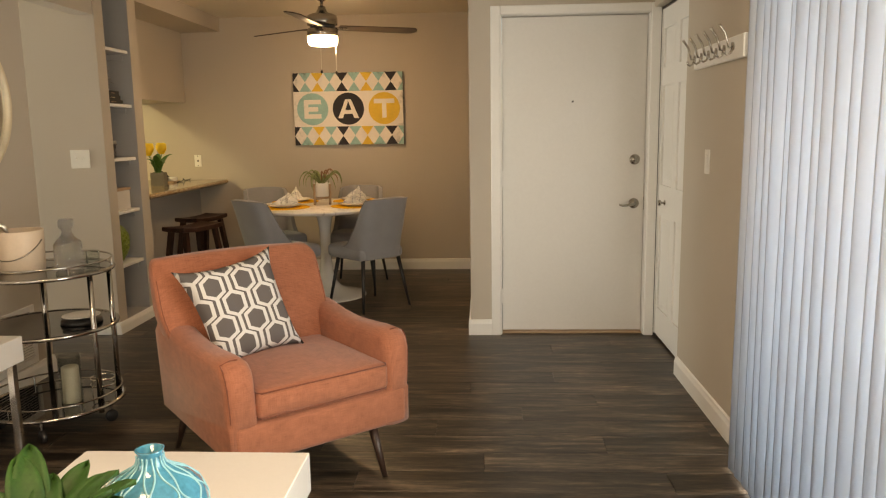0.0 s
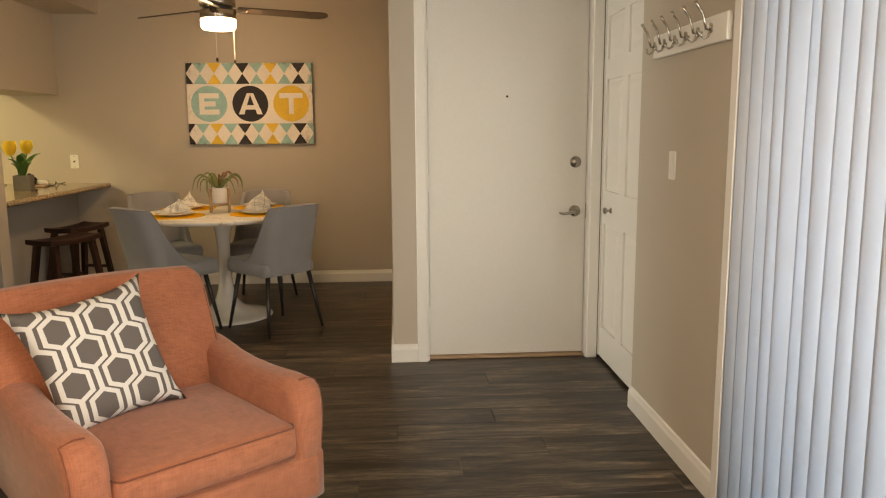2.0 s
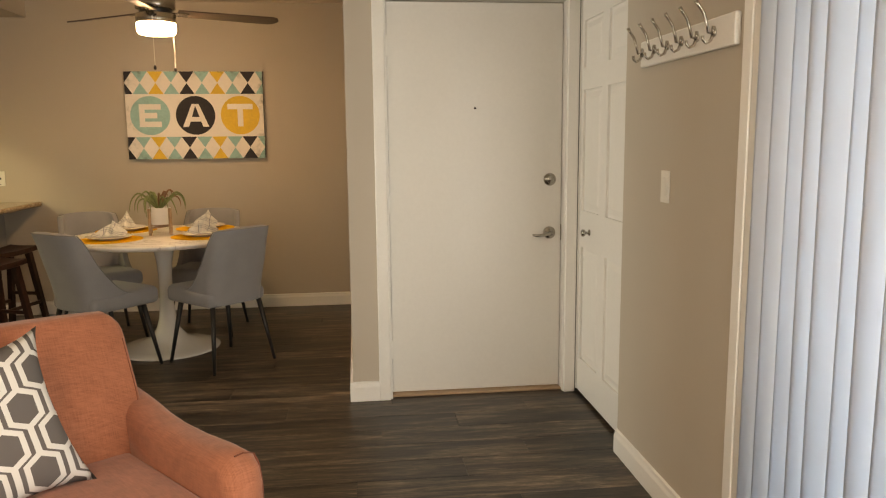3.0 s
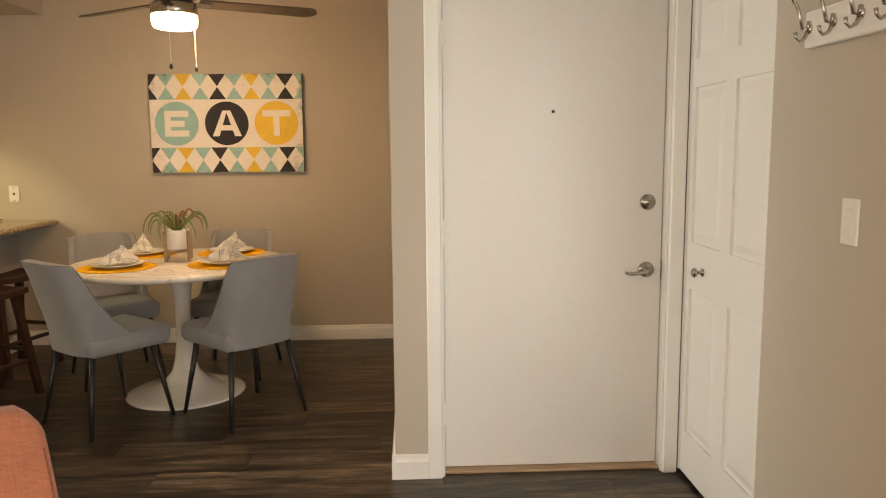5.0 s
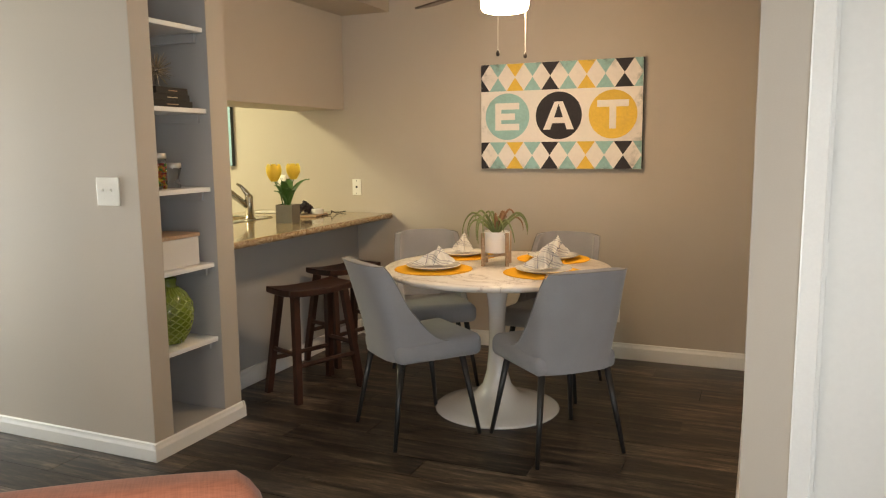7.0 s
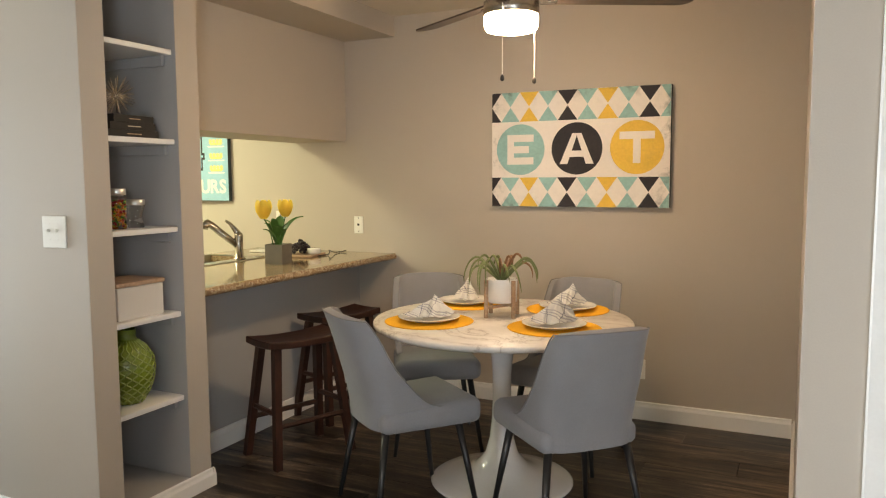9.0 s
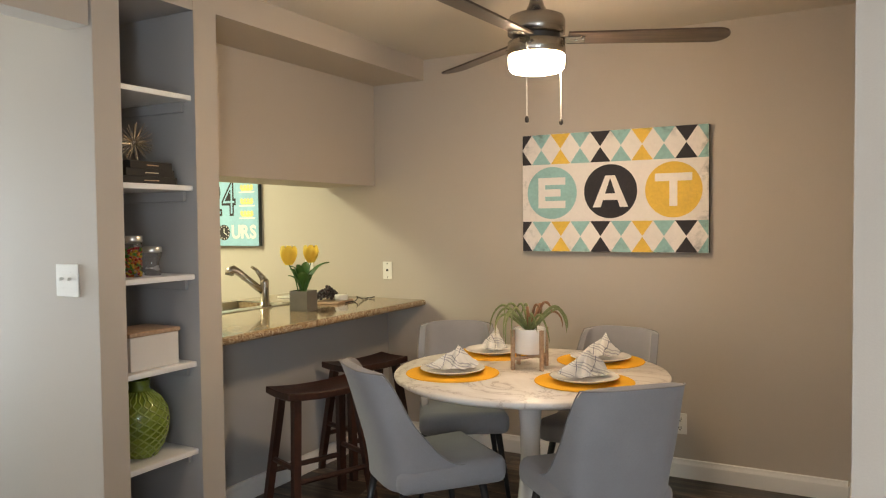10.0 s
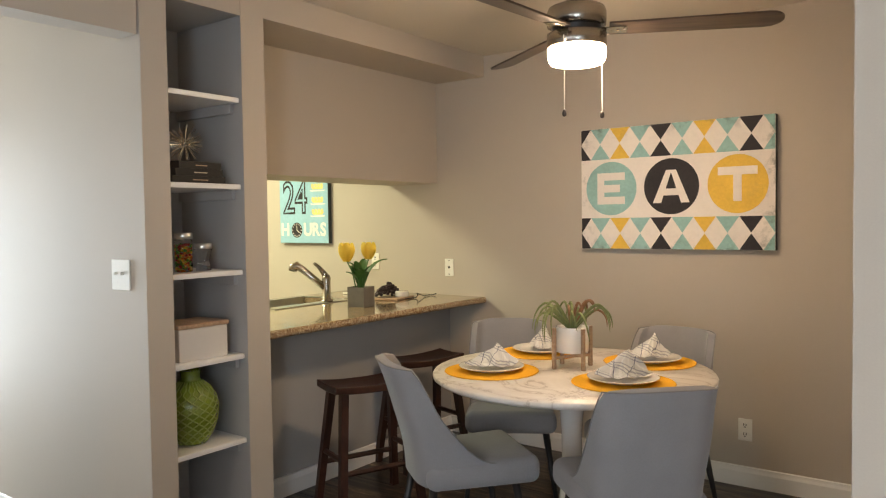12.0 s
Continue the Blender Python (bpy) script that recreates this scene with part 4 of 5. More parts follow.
for k, (a, reach, h) in enumerate(((58, 0.16, 0.165), (200, 0.06, 0.15), (235, 0.08, 0.10), (130, 0.05, 0.14), (20, 0.05, 0.13), (300, 0.07, 0.12), (100, 0.05, 0.17), (170, 0.09, 0.13), (345, 0.06, 0.10), (265, 0.04, 0.16), (80, 0.09, 0.12))):
    ca, sa = math.cos(radians(a)), math.sin(radians(a))

    def leaf(i, j, ca=ca, sa=sa, reach=reach, h=h):
        w = 0.030 * math.sin(math.pi * min(1, 0.12 + 0.88 * j)) ** 0.8
        s = (i - 0.5) * 2
        out = 0.01 + reach * j ** 1.5
        return Vector((ca * out - sa * w * s, sa * out + ca * w * s, 0.10 + h * math.sin(j * math.pi * 0.5) ** 0.9 + 0.006 * s * s))

    bm = bmesh.new()
    add_grid(bm, leaf, 4, 10)
    part("leaf", bm, M_TULIPLEAF, planter, "", True)

# cheese board with grapes, card and cord
board = tagged(part("serving_board", box(-0.085, 0.085, -0.12, 0.12, 0, 0.014, 0.004, 2), M_OAK, m=pose(-2.60, 6.41, 0.9055, 0, 0, 12)), "small wooden serving board on the bar", "board")
cheese = tagged(part("cheese_wheel", lathe([(0.040, 0), (0.043, 0.004), (0.043, 0.031), (0.039, 0.036), (0.0005, 0.037)], 32), M_CHINA, smooth=True, m=pose(-2.558, 6.435, 0.920)), "round white cheese on a wooden board", "cheese")
grapes = thing("grape_bunch", pose(-2.645, 6.40, 0.920), "bunch of dark purple grapes on a wooden board", "grapes")
rnd = random.Random(8)
for k in range(72):
    bm = bmesh.new()
    bmesh.ops.create_icosphere(bm, subdivisions=2, radius=0.0112)
    a, q = k * 2.39996, math.sqrt((k + 0.5) / 72)
    part("grape", bm, M_GRAPE, grapes, "", True, pose(0.052 * q * math.cos(a), 0.105 * q * math.sin(a), 0.012 + 0.066 * (1 - q * q) * rnd.uniform(0.75, 1.1)))
cord = [(-2.50 + 0.055 * math.sin(k * 0.45) * (k / 14), 6.40 + 0.026 * k + 0.045 * math.sin(k * 0.8), 0.9105 + 0.028 * max(0, math.sin(k * 0.55 - 1.2))) for k in range(15)]
tagged(part("power_cord", tube(cord, 0.0035, 8), M_BLACK, smooth=True), "thin black cord lying curled on the bar", "cord")
tray = tagged(part("paper_tray", box(-0.10, 0.10, -0.07, 0.07, 0, 0.012, 0.003), M_WHITE, m=pose(-3.02, 6.55, 0.9055, 0, 0, 8)), "small white tray on the kitchen counter", "tray")


def cover_plate(name, m, label, kind, w=0.070, h=0.115):
    """A wall plate in x and z, facing -y, with switches or sockets."""
    t = thing(name, m, label, "switch" if kind != "socket" else "outlet")
    face = M_PAINTED if kind == "rocker" else M_PLASTIC
    part("plate", box(-w / 2, w / 2, -0.006, 0, -h / 2, h / 2, 0.003, 2), face, t)
    if kind == "toggle2":
        for x in (-0.023, 0.023):
            part("toggle", box(x - 0.005, x + 0.005, -0.022, -0.0062, 0.000, 0.012, 0.002), M_PLASTIC, t)
            for z in (-0.03, 0.03):
                part("screw", lathe([(0.003, 0), (0.002, 0.001)], 10, pose(x, -0.006, z, 90)), M_PLASTIC, t)
    elif kind == "rocker":
        part("rocker", box(-0.016, 0.016, -0.009, -0.0062, -0.033, 0.033, 0.001), face, t)
    elif kind == "phone":
        part("jack", box(-0.008, 0.008, -0.0072, -0.0061, -0.006, 0.008), M_DARK, t)
        for z in (-0.045, 0.045):
            part("screw", lathe([(0.004, 0), (0.003, 0.0012)], 10, pose(0, -0.006, z, 90)), M_DARK, t)
    else:
        for z in (-0.024, 0.024):
            part("socket", lathe([(0.017, 0), (0.016, 0.002)], 24, pose(0, -0.006, z, 90)), M_PLASTIC, t)
            for x in (-0.006, 0.006):
                part("slot", box(x - 0.0018, x + 0.0018, -0.0092, -0.0082, z - 0.003, z + 0.009), M_DARK, t)
            part("slot", box(-0.0032, 0.0032, -0.0092, -0.0082, z - 0.012, z - 0.006), M_DARK, t)
    return t


cover_plate("light_switch", pose(-2.318, FRONT + 0.010, 1.197), "white double toggle light switch on the hallway wall", "toggle2", 0.130, 0.122)
cover_plate("light_switch", pose(RIGHT, 3.17, 1.185, 0, 0, -90), "beige rocker light switch beside the closet", "rocker")
cover_plate("phone_jack", pose(-2.44, BACK, 1.087), "white phone jack plate on the dining wall", "phone")
cover_plate("wall_outlet", pose(-0.565, BACK, 0.296), "white double wall outlet above the baseboard", "socket")
cover_plate("wall_outlet", pose(-3.09, BACK, 1.115), "white double wall outlet above the counter", "socket")

# ---- wall pictures ----
def letter(kind, w, h, s):
    """Outline of a bold capital, standing on the x axis and centred on it."""
    a, b = -w / 2, w / 2
    if kind == "E":
        return [(a, 0), (b, 0), (b, s), (a + s, s), (a + s, h / 2 - s / 2), (b - s * 0.7, h / 2 - s / 2), (b - s * 0.7, h / 2 + s / 2), (a + s, h / 2 + s / 2), (a + s, h - s), (b, h - s), (b, h), (a, h)]
    return [(-s / 2, 0), (s / 2, 0), (s / 2, h - s), (b, h - s), (b, h), (a, h), (a, h - s), (-s / 2, h - s)]


def lettering(words, size, depth=0.0008, bold=0.0):
    """Words in the built-in font, as a mesh in x, y."""
    cu = bpy.data.curves.new("lettering", "FONT")
    cu.body, cu.size, cu.extrude, cu.offset = words, size, depth, bold
    cu.align_x, cu.align_y = "CENTER", "CENTER"
    cu.resolution_u = 3
    ob = bpy.data.objects.new("lettering", cu)
    scene.collection.objects.link(ob)
    me = bpy.data.meshes.new_from_object(ob.evaluated_get(bpy.context.evaluated_depsgraph_get()))
    bpy.data.objects.remove(ob)
    bm = bmesh.new()
    bm.from_mesh(me)
    return bm


UP = pose(0, 0, 0, 90)  # x, y of an outline become x, z; its depth goes to -y
W, H = 1.05, 0.678
art = thing("eat_canvas", pose(-0.937, BACK, 1.562), "canvas wall art with three circled letters and triangles", "wall art")
part("canvas", box(-W / 2, W / 2, -0.038, 0, -H / 2, H / 2, 0.003), M_CANVASEDGE, art)
part("print_ground", box(-W / 2 + 0.001, W / 2 - 0.001, -0.0395, -0.0382, -H / 2 + 0.001, H / 2 - 0.001), M_POSTERWHITE, art)
cols = [M_INK, M_TEAL, M_GOLD, M_TEAL]
n = 17
step = W / 9
for band, (zb, zt) in enumerate(((0.165, H / 2 - 0.002), (-H / 2 + 0.002, -0.165))):
    zm = (zb + zt) / 2
    for k in range(10):
        x = -W / 2 + 0.002 + step * k
        lo, hi = max(x - step * 0.5, -W / 2 + 0.002), min(x + step * 0.5, W / 2 - 0.002)
        m_ = cols[k % 4]
        part("triangle", prism([(lo, zt), (min(x, W / 2 - 0.002), zm + 0.002), (hi, zt)], 0.0396, 0.0402, UP), m_, art)
        part("triangle", prism([(lo, zb), (hi, zb), (min(x, W / 2 - 0.002), zm - 0.002)], 0.0396, 0.0402, UP), m_, art)
for x, m_, ch in ((-0.343, M_TEAL, "E"), (0.0, M_INK, "A"), (0.343, M_GOLD, "T")):
    part("circle", prism(disc(x, 0.0, 0.150, 56), 0.0396, 0.0402, UP), m_, art)
    if ch == "A":
        bm = bmesh.new()
        for sgn in (-1, 1):
            add_prism(bm, [(sgn * 0.100, -0.088), (sgn * 0.054, -0.088), (sgn * 0.0 - sgn * 0.004, 0.088), (sgn * 0.027, 0.088)] if sgn < 0 else
                      [(0.054, -0.088), (0.100, -0.088), (0.027, 0.088), (-0.004, 0.088)], 0.0403, 0.0407 + 0.0001 * sgn, UP)
        add_prism(bm, [(-0.05, -0.048), (0.05, -0.048), (0.04, -0.012), (-0.04, -0.012)], 0.0403, 0.0410, UP)
        part("letter", bm, M_POSTERWHITE, art)
    else:
        out = [(px + x, py - 0.088) for px, py in letter(ch, 0.165 if ch == "E" else 0.195, 0.176, 0.042)]
        part("letter", prism(out, 0.0403, 0.0407, UP), M_POSTERWHITE, art)

sign = thing("diner_sign", pose(-3.785, BACK, 1.485), "mint canvas sign reading 24 HOURS on the kitchen wall", "wall art")
part("canvas", box(-0.265, 0.265, -0.035, 0, -0.245, 0.265, 0.003), M_CANVASEDGE, sign)
part("print_ground", box(-0.263, 0.263, -0.0365, -0.0352, -0.243, 0.263), M_MINT, sign)
bm = lettering("24", 0.34, 0.0004, 0.010)
bm.transform(UP @ pose(-0.09, 0.09, 0.0372))
bmesh.ops.scale(bm, vec=(0.80, 1, 1.02), verts=bm.verts, space=pose(0.09, 0, 0))
part("lettering", bm, M_INK, sign)
bm = lettering("24", 0.34, 0.0003, -0.007)
bm.transform(UP @ pose(-0.09, 0.09, 0.0380))
bmesh.ops.scale(bm, vec=(0.80, 1, 1.02), verts=bm.verts, space=pose(0.09, 0, 0))
part("lettering", bm, M_MINT, sign)
for x, wd in ((-0.205, "H"), (0.045, "U"), (0.130, "R"), (0.210, "S")):
    bm = lettering(wd, 0.135, 0.0004, 0.004)
    bm.transform(UP @ pose(x, -0.145, 0.0372))
    part("lettering", bm, M_POSTERWHITE, sign)
part("clock_face", prism(disc(-0.075, -0.145, 0.058, 36), 0.0366, 0.0374, UP), M_INK, sign)
for k in range(12):
    a = k * math.pi / 6
    part("hour_dot", prism(disc(-0.075 + 0.047 * math.cos(a), -0.145 + 0.047 * math.sin(a), 0.005, 8), 0.0375, 0.0379, UP), M_POSTERWHITE, sign)
part("clock_hand", prism([(-0.078, -0.148), (-0.072, -0.148), (-0.072, -0.112), (-0.078, -0.112)], 0.0375, 0.0379, UP), M_POSTERWHITE, sign)
part("clock_hand", prism([(-0.075, -0.149), (-0.047, -0.166), (-0.044, -0.162), (-0.073, -0.143)], 0.0380, 0.0384, UP), M_POSTERWHITE, sign)
for z in (0.19, 0.09, 0.0):
    part("cup_plate", prism([(0.085, z - 0.045), (0.225, z - 0.045), (0.235, z - 0.036), (0.075, z - 0.036)], 0.0366, 0.0371, UP), M_POSTERWHITE, sign)
    bm = bmesh.new()
    for k in range(4):
        add_prism(bm, disc(0.105 + 0.032 * k, z, 0.015, 10), 0.0366, 0.0371 + 0.0001 * k, UP)
    add_prism(bm, [(0.09, z - 0.012), (0.22, z - 0.012), (0.205, z - 0.03), (0.105, z - 0.03)], 0.0366, 0.0376, UP)
    part("cup_row", bm, M_PALEGOLD, sign)

# ---- ceiling fan ----
fan = thing("ceiling_fan", pose(FAN[0], FAN[1], 0), "brushed nickel ceiling fan with three wooden blades and lit drum lamp", "ceiling fan")
part("canopy", lathe([(0.022, 2.36), (0.045, 2.375), (0.062, 2.40), (0.065, 2.428)], 36), M_NICKEL, fan, "", True)
part("downrod", lathe([(0.013, 2.26), (0.013, 2.37)], 16), M_NICKEL, fan, "", True)
part("motor_housing", lathe([(0.095, 2.172), (0.119, 2.178), (0.120, 2.20), (0.120, 2.232), (0.113, 2.25), (0.085, 2.262), (0.045, 2.275), (0.032, 2.30), (0.026, 2.32), (0.014, 2.325)], 48), M_NICKEL, fan, "", True)
part("blade_ring", lathe([(0.098, 2.150), (0.100, 2.171)], 48), M_BLACK, fan)
part("light_collar", lathe([(0.116, 2.090), (0.121, 2.095), (0.120, 2.146), (0.105, 2.150)], 48), M_NICKEL, fan, "", True)
M_LAMP = mat("lit_opal_glass", (0.9, 0.85, 0.75), 0.3, vary=0, bump=0, emit=((1.0, 0.77, 0.51), 48.0))
part("lamp_glass", lathe([(0.0005, 2.020), (0.082, 2.021), (0.104, 2.026), (0.114, 2.038), (0.117, 2.055), (0.117, 2.088), (0.108, 2.089)], 48), M_LAMP, fan, "glowing white opal glass drum", True)


def blade_outline():
    pts = []
    for k in range(9):
        q = k / 8
        pts.append((0.13 + 0.60 * q, -(0.052 + 0.012 * q)))
    for k in range(1, 8):
        a = -math.pi / 2 + math.pi * k / 8
        pts.append((0.73 + 0.065 * math.cos(a), 0.064 * math.sin(a)))
    for k in range(8, -1, -1):
        q = k / 8
        pts.append((0.13 + 0.60 * q, 0.052 + 0.012 * q))
    return pts


for a in (26, 146, 266):
    bl = part("blade", prism(blade_outline(), -0.004, 0.004, pose(0, 0, 0, -11)), M_BLADE, fan, "dark wood fan blade", False, pose(0, 0, 2.162, 0, 0, a))
    part("blade_iron", box(0.095, 0.20, -0.030, 0.030, -0.0105, -0.006, 0.002, 1, pose(0, 0, 0, -11)), M_NICKEL, bl)
    for x, y in ((0.165, 0), (0.19, -0.018), (0.19, 0.018)):
        part("screw", lathe([(0.006, -0.0125), (0.006, -0.0106)], 10, pose(x, y, 0, -11)), M_CHROME, bl)
M_FOB = mat("dark_fob", (0.03, 0.02, 0.015), 0.35, vary=0.1, bump=0)
for x, y, z in ((0.008, -0.128, 1.825), (0.092, 0.040, 1.828)):
    # white plastic replaces the chain's metal so that it reads as brightly lit
    ch = part("pull_chain", tube([(x, y, 2.12), (x, y, z)], 0.0017, 6), M_PLASTIC, fan)
    part("fob", lathe([(0.002, -0.028), (0.008, -0.024), (0.0095, -0.014), (0.006, -0.003), (0.002, 0.002)], 14, pose(x, y, z)), M_FOB, ch, "dark wooden fob", True)

# ---- shelf niche contents ----
SH = [0.445, 0.815, 1.182, 1.552, 1.925]
for z in SH:
    s = thing("niche_shelf", pose(0, 0, z), "white painted shelf board in the wall niche", "shelf", "shelves in the niche")
    part("board", box(-2.598, -2.165, 4.533, 4.887, -0.011, 0.011, 0.002), M_TRIM, s)
    part("cleat", box(-2.596, -2.205, 4.868, 4.887, -0.055, -0.0115, 0.002), M_NICHE, s)
    part("cleat", box(-2.596, -2.205, 4.533, 4.552, -0.055, -0.0115, 0.002), M_NICHE, s)
TOPZ = [z + 0.0115 for z in SH]


def ribbed_vase(name, m, profile, label, body, ridge, waves, tall, cycles=9):
    """A bellied vase whose skin carries a net of wavy raised ridges."""
    v = thing(name, m, label, "vase")
    part("body", lathe(profile, 48), body, v, "", True)

    def radius(z):
        for (r0, z0), (r1, z1) in zip(profile, profile[1:]):
            if z0 <= z <= z1:
                return r0 + (r1 - r0) * (z - z0) / max(1e-6, z1 - z0)
        return profile[-1][0]

    for k in range(waves):
        pts = []
        for s in range(73):
            q = s / 72
            z = profile[1][1] + (tall - profile[1][1]) * q
            a = 2 * math.pi / waves * (k + 0.42 * (1 if k % 2 else -1) * math.sin(q * math.pi * cycles) * min(1, 4 * (1 - q)))
            r = radius(z) + 0.0005
            pts.append((r * math.cos(a), r * math.sin(a), z))
        part("ridge", tube(pts, 0.0024 if tall < 0.25 else 0.0036, 6), ridge, v, "", True)
    return v


ribbed_vase("green_vase", pose(-2.295, 4.70, TOPZ[0]), [(0.045, 0), (0.060, 0.006), (0.088, 0.05), (0.106, 0.10), (0.112, 0.15), (0.106, 0.195), (0.080, 0.24), (0.047, 0.268), (0.040, 0.285), (0.045, 0.312), (0.046, 0.316), (0.038, 0.316), (0.036, 0.29), (0.0005, 0.28)],
            "green glazed bottle vase with a wavy net relief", M_GREENVASE, M_RIDGE, 28, 0.27, 15)
bx = thing("storage_box", pose(-2.30, 4.705, TOPZ[1]), "white storage box with a pale wooden lid", "box")
part("body", box(-0.10, 0.10, -0.12, 0.12, 0, 0.135, 0.003), M_WHITE, bx)
part("lid", box(-0.106, 0.106, -0.126, 0.126, 0.1355, 0.153, 0.003), M_OAK, bx, "pale wooden lid")
jar = thing("candy_jar", pose(-2.275, 4.668, TOPZ[2]), "tall glass jar filled with coloured sweets", "jar")
part("glass", lathe([(0.030, 0), (0.036, 0.003), (0.037, 0.13), (0.034, 0.138), (0.0005, 0.138)], 28), M_GLASS, jar, "", True)
part("lid", lathe([(0.036, 0.1385), (0.038, 0.141), (0.038, 0.162), (0.035, 0.165), (0.0005, 0.165)], 28), M_STEEL, jar, "steel screw lid", True)
sweets = [mat("sweet_" + n_, c, 0.35, vary=0.05, bump=0) for n_, c in (("red", (0.5, 0.03, 0.02)), ("orange", (0.75, 0.20, 0.02)), ("yellow", (0.80, 0.55, 0.04)), ("green", (0.12, 0.35, 0.04)))]
rnd = random.Random(3)
for m_ in range(4):
    bm = bmesh.new()
    for k in range(38):
        a, r, z = rnd.uniform(0, 6.28), 0.029 * math.sqrt(rnd.random()), rnd.uniform(0.012, 0.115)
        bmesh.ops.create_icosphere(bm, subdivisions=1, radius=0.0062, matrix=Matrix.Translation((r * math.cos(a), r * math.sin(a), z)))
    tagged(part("sweets", bm, sweets[m_], jar, "small coloured sweets", True), kind="stuff")
jr = thing("glass_jar", pose(-2.285, 4.772, TOPZ[2]), "small flared glass jar with a steel lid", "jar")
part("glass", lathe([(0.030, 0), (0.033, 0.003), (0.028, 0.03), (0.024, 0.045), (0.036, 0.085), (0.037, 0.094), (0.0005, 0.094)], 28), M_GLASS, jr, "", True)
part("lid", lathe([(0.037, 0.0945), (0.038, 0.097), (0.038, 0.116), (0.035, 0.118), (0.0005, 0.118)], 28), M_STEEL, jr, "steel lid", True)
for k, (dz, l, w) in enumerate(((0.0, 0.25, 0.16), (0.031, 0.235, 0.15), (0.061, 0.22, 0.15))):
    b = thing("book", pose(-2.29, 4.715, TOPZ[3] + dz, 0, 0, 4 * k - 3), "black hardcover book lying in a stack", "book", "stacked books")
    part("pages", box(-w / 2 + 0.004, w / 2 - 0.004, -l / 2 + 0.004, l / 2 - 0.004, 0.003, 0.0262), M_PAPER, b)
    cv = bmesh.new()
    for q in ((-w / 2, w / 2, -l / 2, l / 2, 0, 0.0029), (-w / 2, w / 2, -l / 2, l / 2, 0.0263, 0.0295), (w / 2 - 0.0035, w / 2, -l / 2, l / 2, 0.003, 0.0262), (-w / 2, w / 2 - 0.0036, -l / 2, -l / 2 + 0.0035, 0.003, 0.0262)):
        add_box(cv, *q)
    part("cover", cv, M_BOOK, b)
    part("spine_lettering", box(w / 2, w / 2 + 0.0006, -l * 0.12, l * 0.16, 0.0130, 0.0165), M_PAPER if k == 1 else M_OAK, b)
urchin = thing("urchin_ornament", pose(-2.275, 4.690, TOPZ[3] + 0.092 + 0.076), "spiky metal urchin ornament on a stack of books", "ornament")
part("core", lathe([(0.002, -0.014), (0.010, -0.010), (0.014, 0), (0.010, 0.010), (0.002, 0.014)], 16), M_NICKEL, urchin, "", True)
M_SPIKE = mat("pale_brass", (0.74, 0.66, 0.54), 0.25, 1.0, vary=0.1, bump=0)
rnd = random.Random(9)
for k in range(64):
    z = 1 - 2 * (k + 0.5) / 64
    a = k * 2.39996
    r = math.sqrt(1 - z * z)
    L = rnd.uniform(0.070, 0.092) if z > -0.75 else 0.075
    d = Vector((r * math.cos(a), r * math.sin(a), z))
    part("spike", tube([d * 0.010, d * L], [0.0021, 0.0014], 5), M_SPIKE, urchin)

# ---- hooks ----
rack = thing("coat_rack", pose(RIGHT, 0, 0), "white wall board with six nickel coat hooks", "coat rack")
M_HOOK = mat("polished_nickel", (0.50, 0.47, 0.43), 0.14, 1.0, vary=0.05, bump=0)
part("board", box(-0.020, 0, 2.680, 3.402, 1.622, 1.717, 0.006, 2), M_TRIM, rack)
for k in range(6):
    y = 3.375 - 0.114 * k
    hk = part("hook", lathe([(0.014, 0), (0.013, 0.004), (0.009, 0.006)], 16, pose(-0.020, y, 1.672, 0, -90)), M_HOOK, rack, "", True)
    part("upper_prong", tube([(-0.022, y, 1.690), (-0.026, y, 1.665), (-0.040, y, 1.672), (-0.047, y, 1.700), (-0.056, y, 1.728), (-0.072, y, 1.750), (-0.082, y, 1.764)], [0.007, 0.007, 0.0055, 0.005, 0.0048, 0.005, 0.0062], 10), M_HOOK, hk, "", True)
    part("lower_prong", tube([(-0.024, y, 1.668), (-0.032, y, 1.648), (-0.046, y, 1.641), (-0.056, y, 1.650), (-0.058, y, 1.663)], [0.006, 0.005, 0.0045, 0.0045, 0.0055], 10), M_HOOK, hk, "", True)

# ---- vertical blinds ----
M_SLAT = bpy.data.materials.new("blind_vinyl")
M_SLAT.use_nodes = True
sb = shader(M_SLAT)
sb.inputs["Base Color"].default_value = (0.60, 0.602, 0.605, 1)
sb.inputs["Roughness"].default_value = 0.45
nt = M_SLAT.node_tree
tl = nt.nodes.new("ShaderNodeBsdfTranslucent")
tl.inputs["Color"].default_value = (0.58, 0.74, 0.92, 1)
mx = nt.nodes.new("ShaderNodeMixShader")
mx.inputs[0].default_value = 0.22
cox = nt.nodes.new("ShaderNodeTexCoord")
mp = nt.nodes.new("ShaderNodeMapping")
mp.inputs["Scale"].default_value = (220, 220, 1.5)
nz = node(M_SLAT, "ShaderNodeTexNoise", Scale=1.0, Detail=2.0)
bp = node(M_SLAT, "ShaderNodeBump", Strength=0.08, Distance=0.001)
nt.links.new(cox.outputs["Object"], mp.inputs["Vector"])
nt.links.new(mp.outputs[0], nz.inputs["Vector"])
nt.links.new(nz.outputs["Fac"], bp.inputs["Height"])
nt.links.new(bp.outputs["Normal"], sb.inputs["Normal"])
nt.links.new(sb.outputs[0], mx.inputs[1])
nt.links.new(tl.outputs[0], mx.inputs[2])
nt.links.new(mx.outputs[0], nt.nodes["Material Output"].inputs["Surface"])
blinds = thing("vertical_blinds", pose(1.3145, 0, 0), "white vinyl vertical blinds hanging closed before the patio door", "blinds")
part("headrail", box(-0.022, 0.030, 0.12, 2.62, 2.105, 2.145, 0.003), M_WHITE, blinds)
bm = bmesh.new()


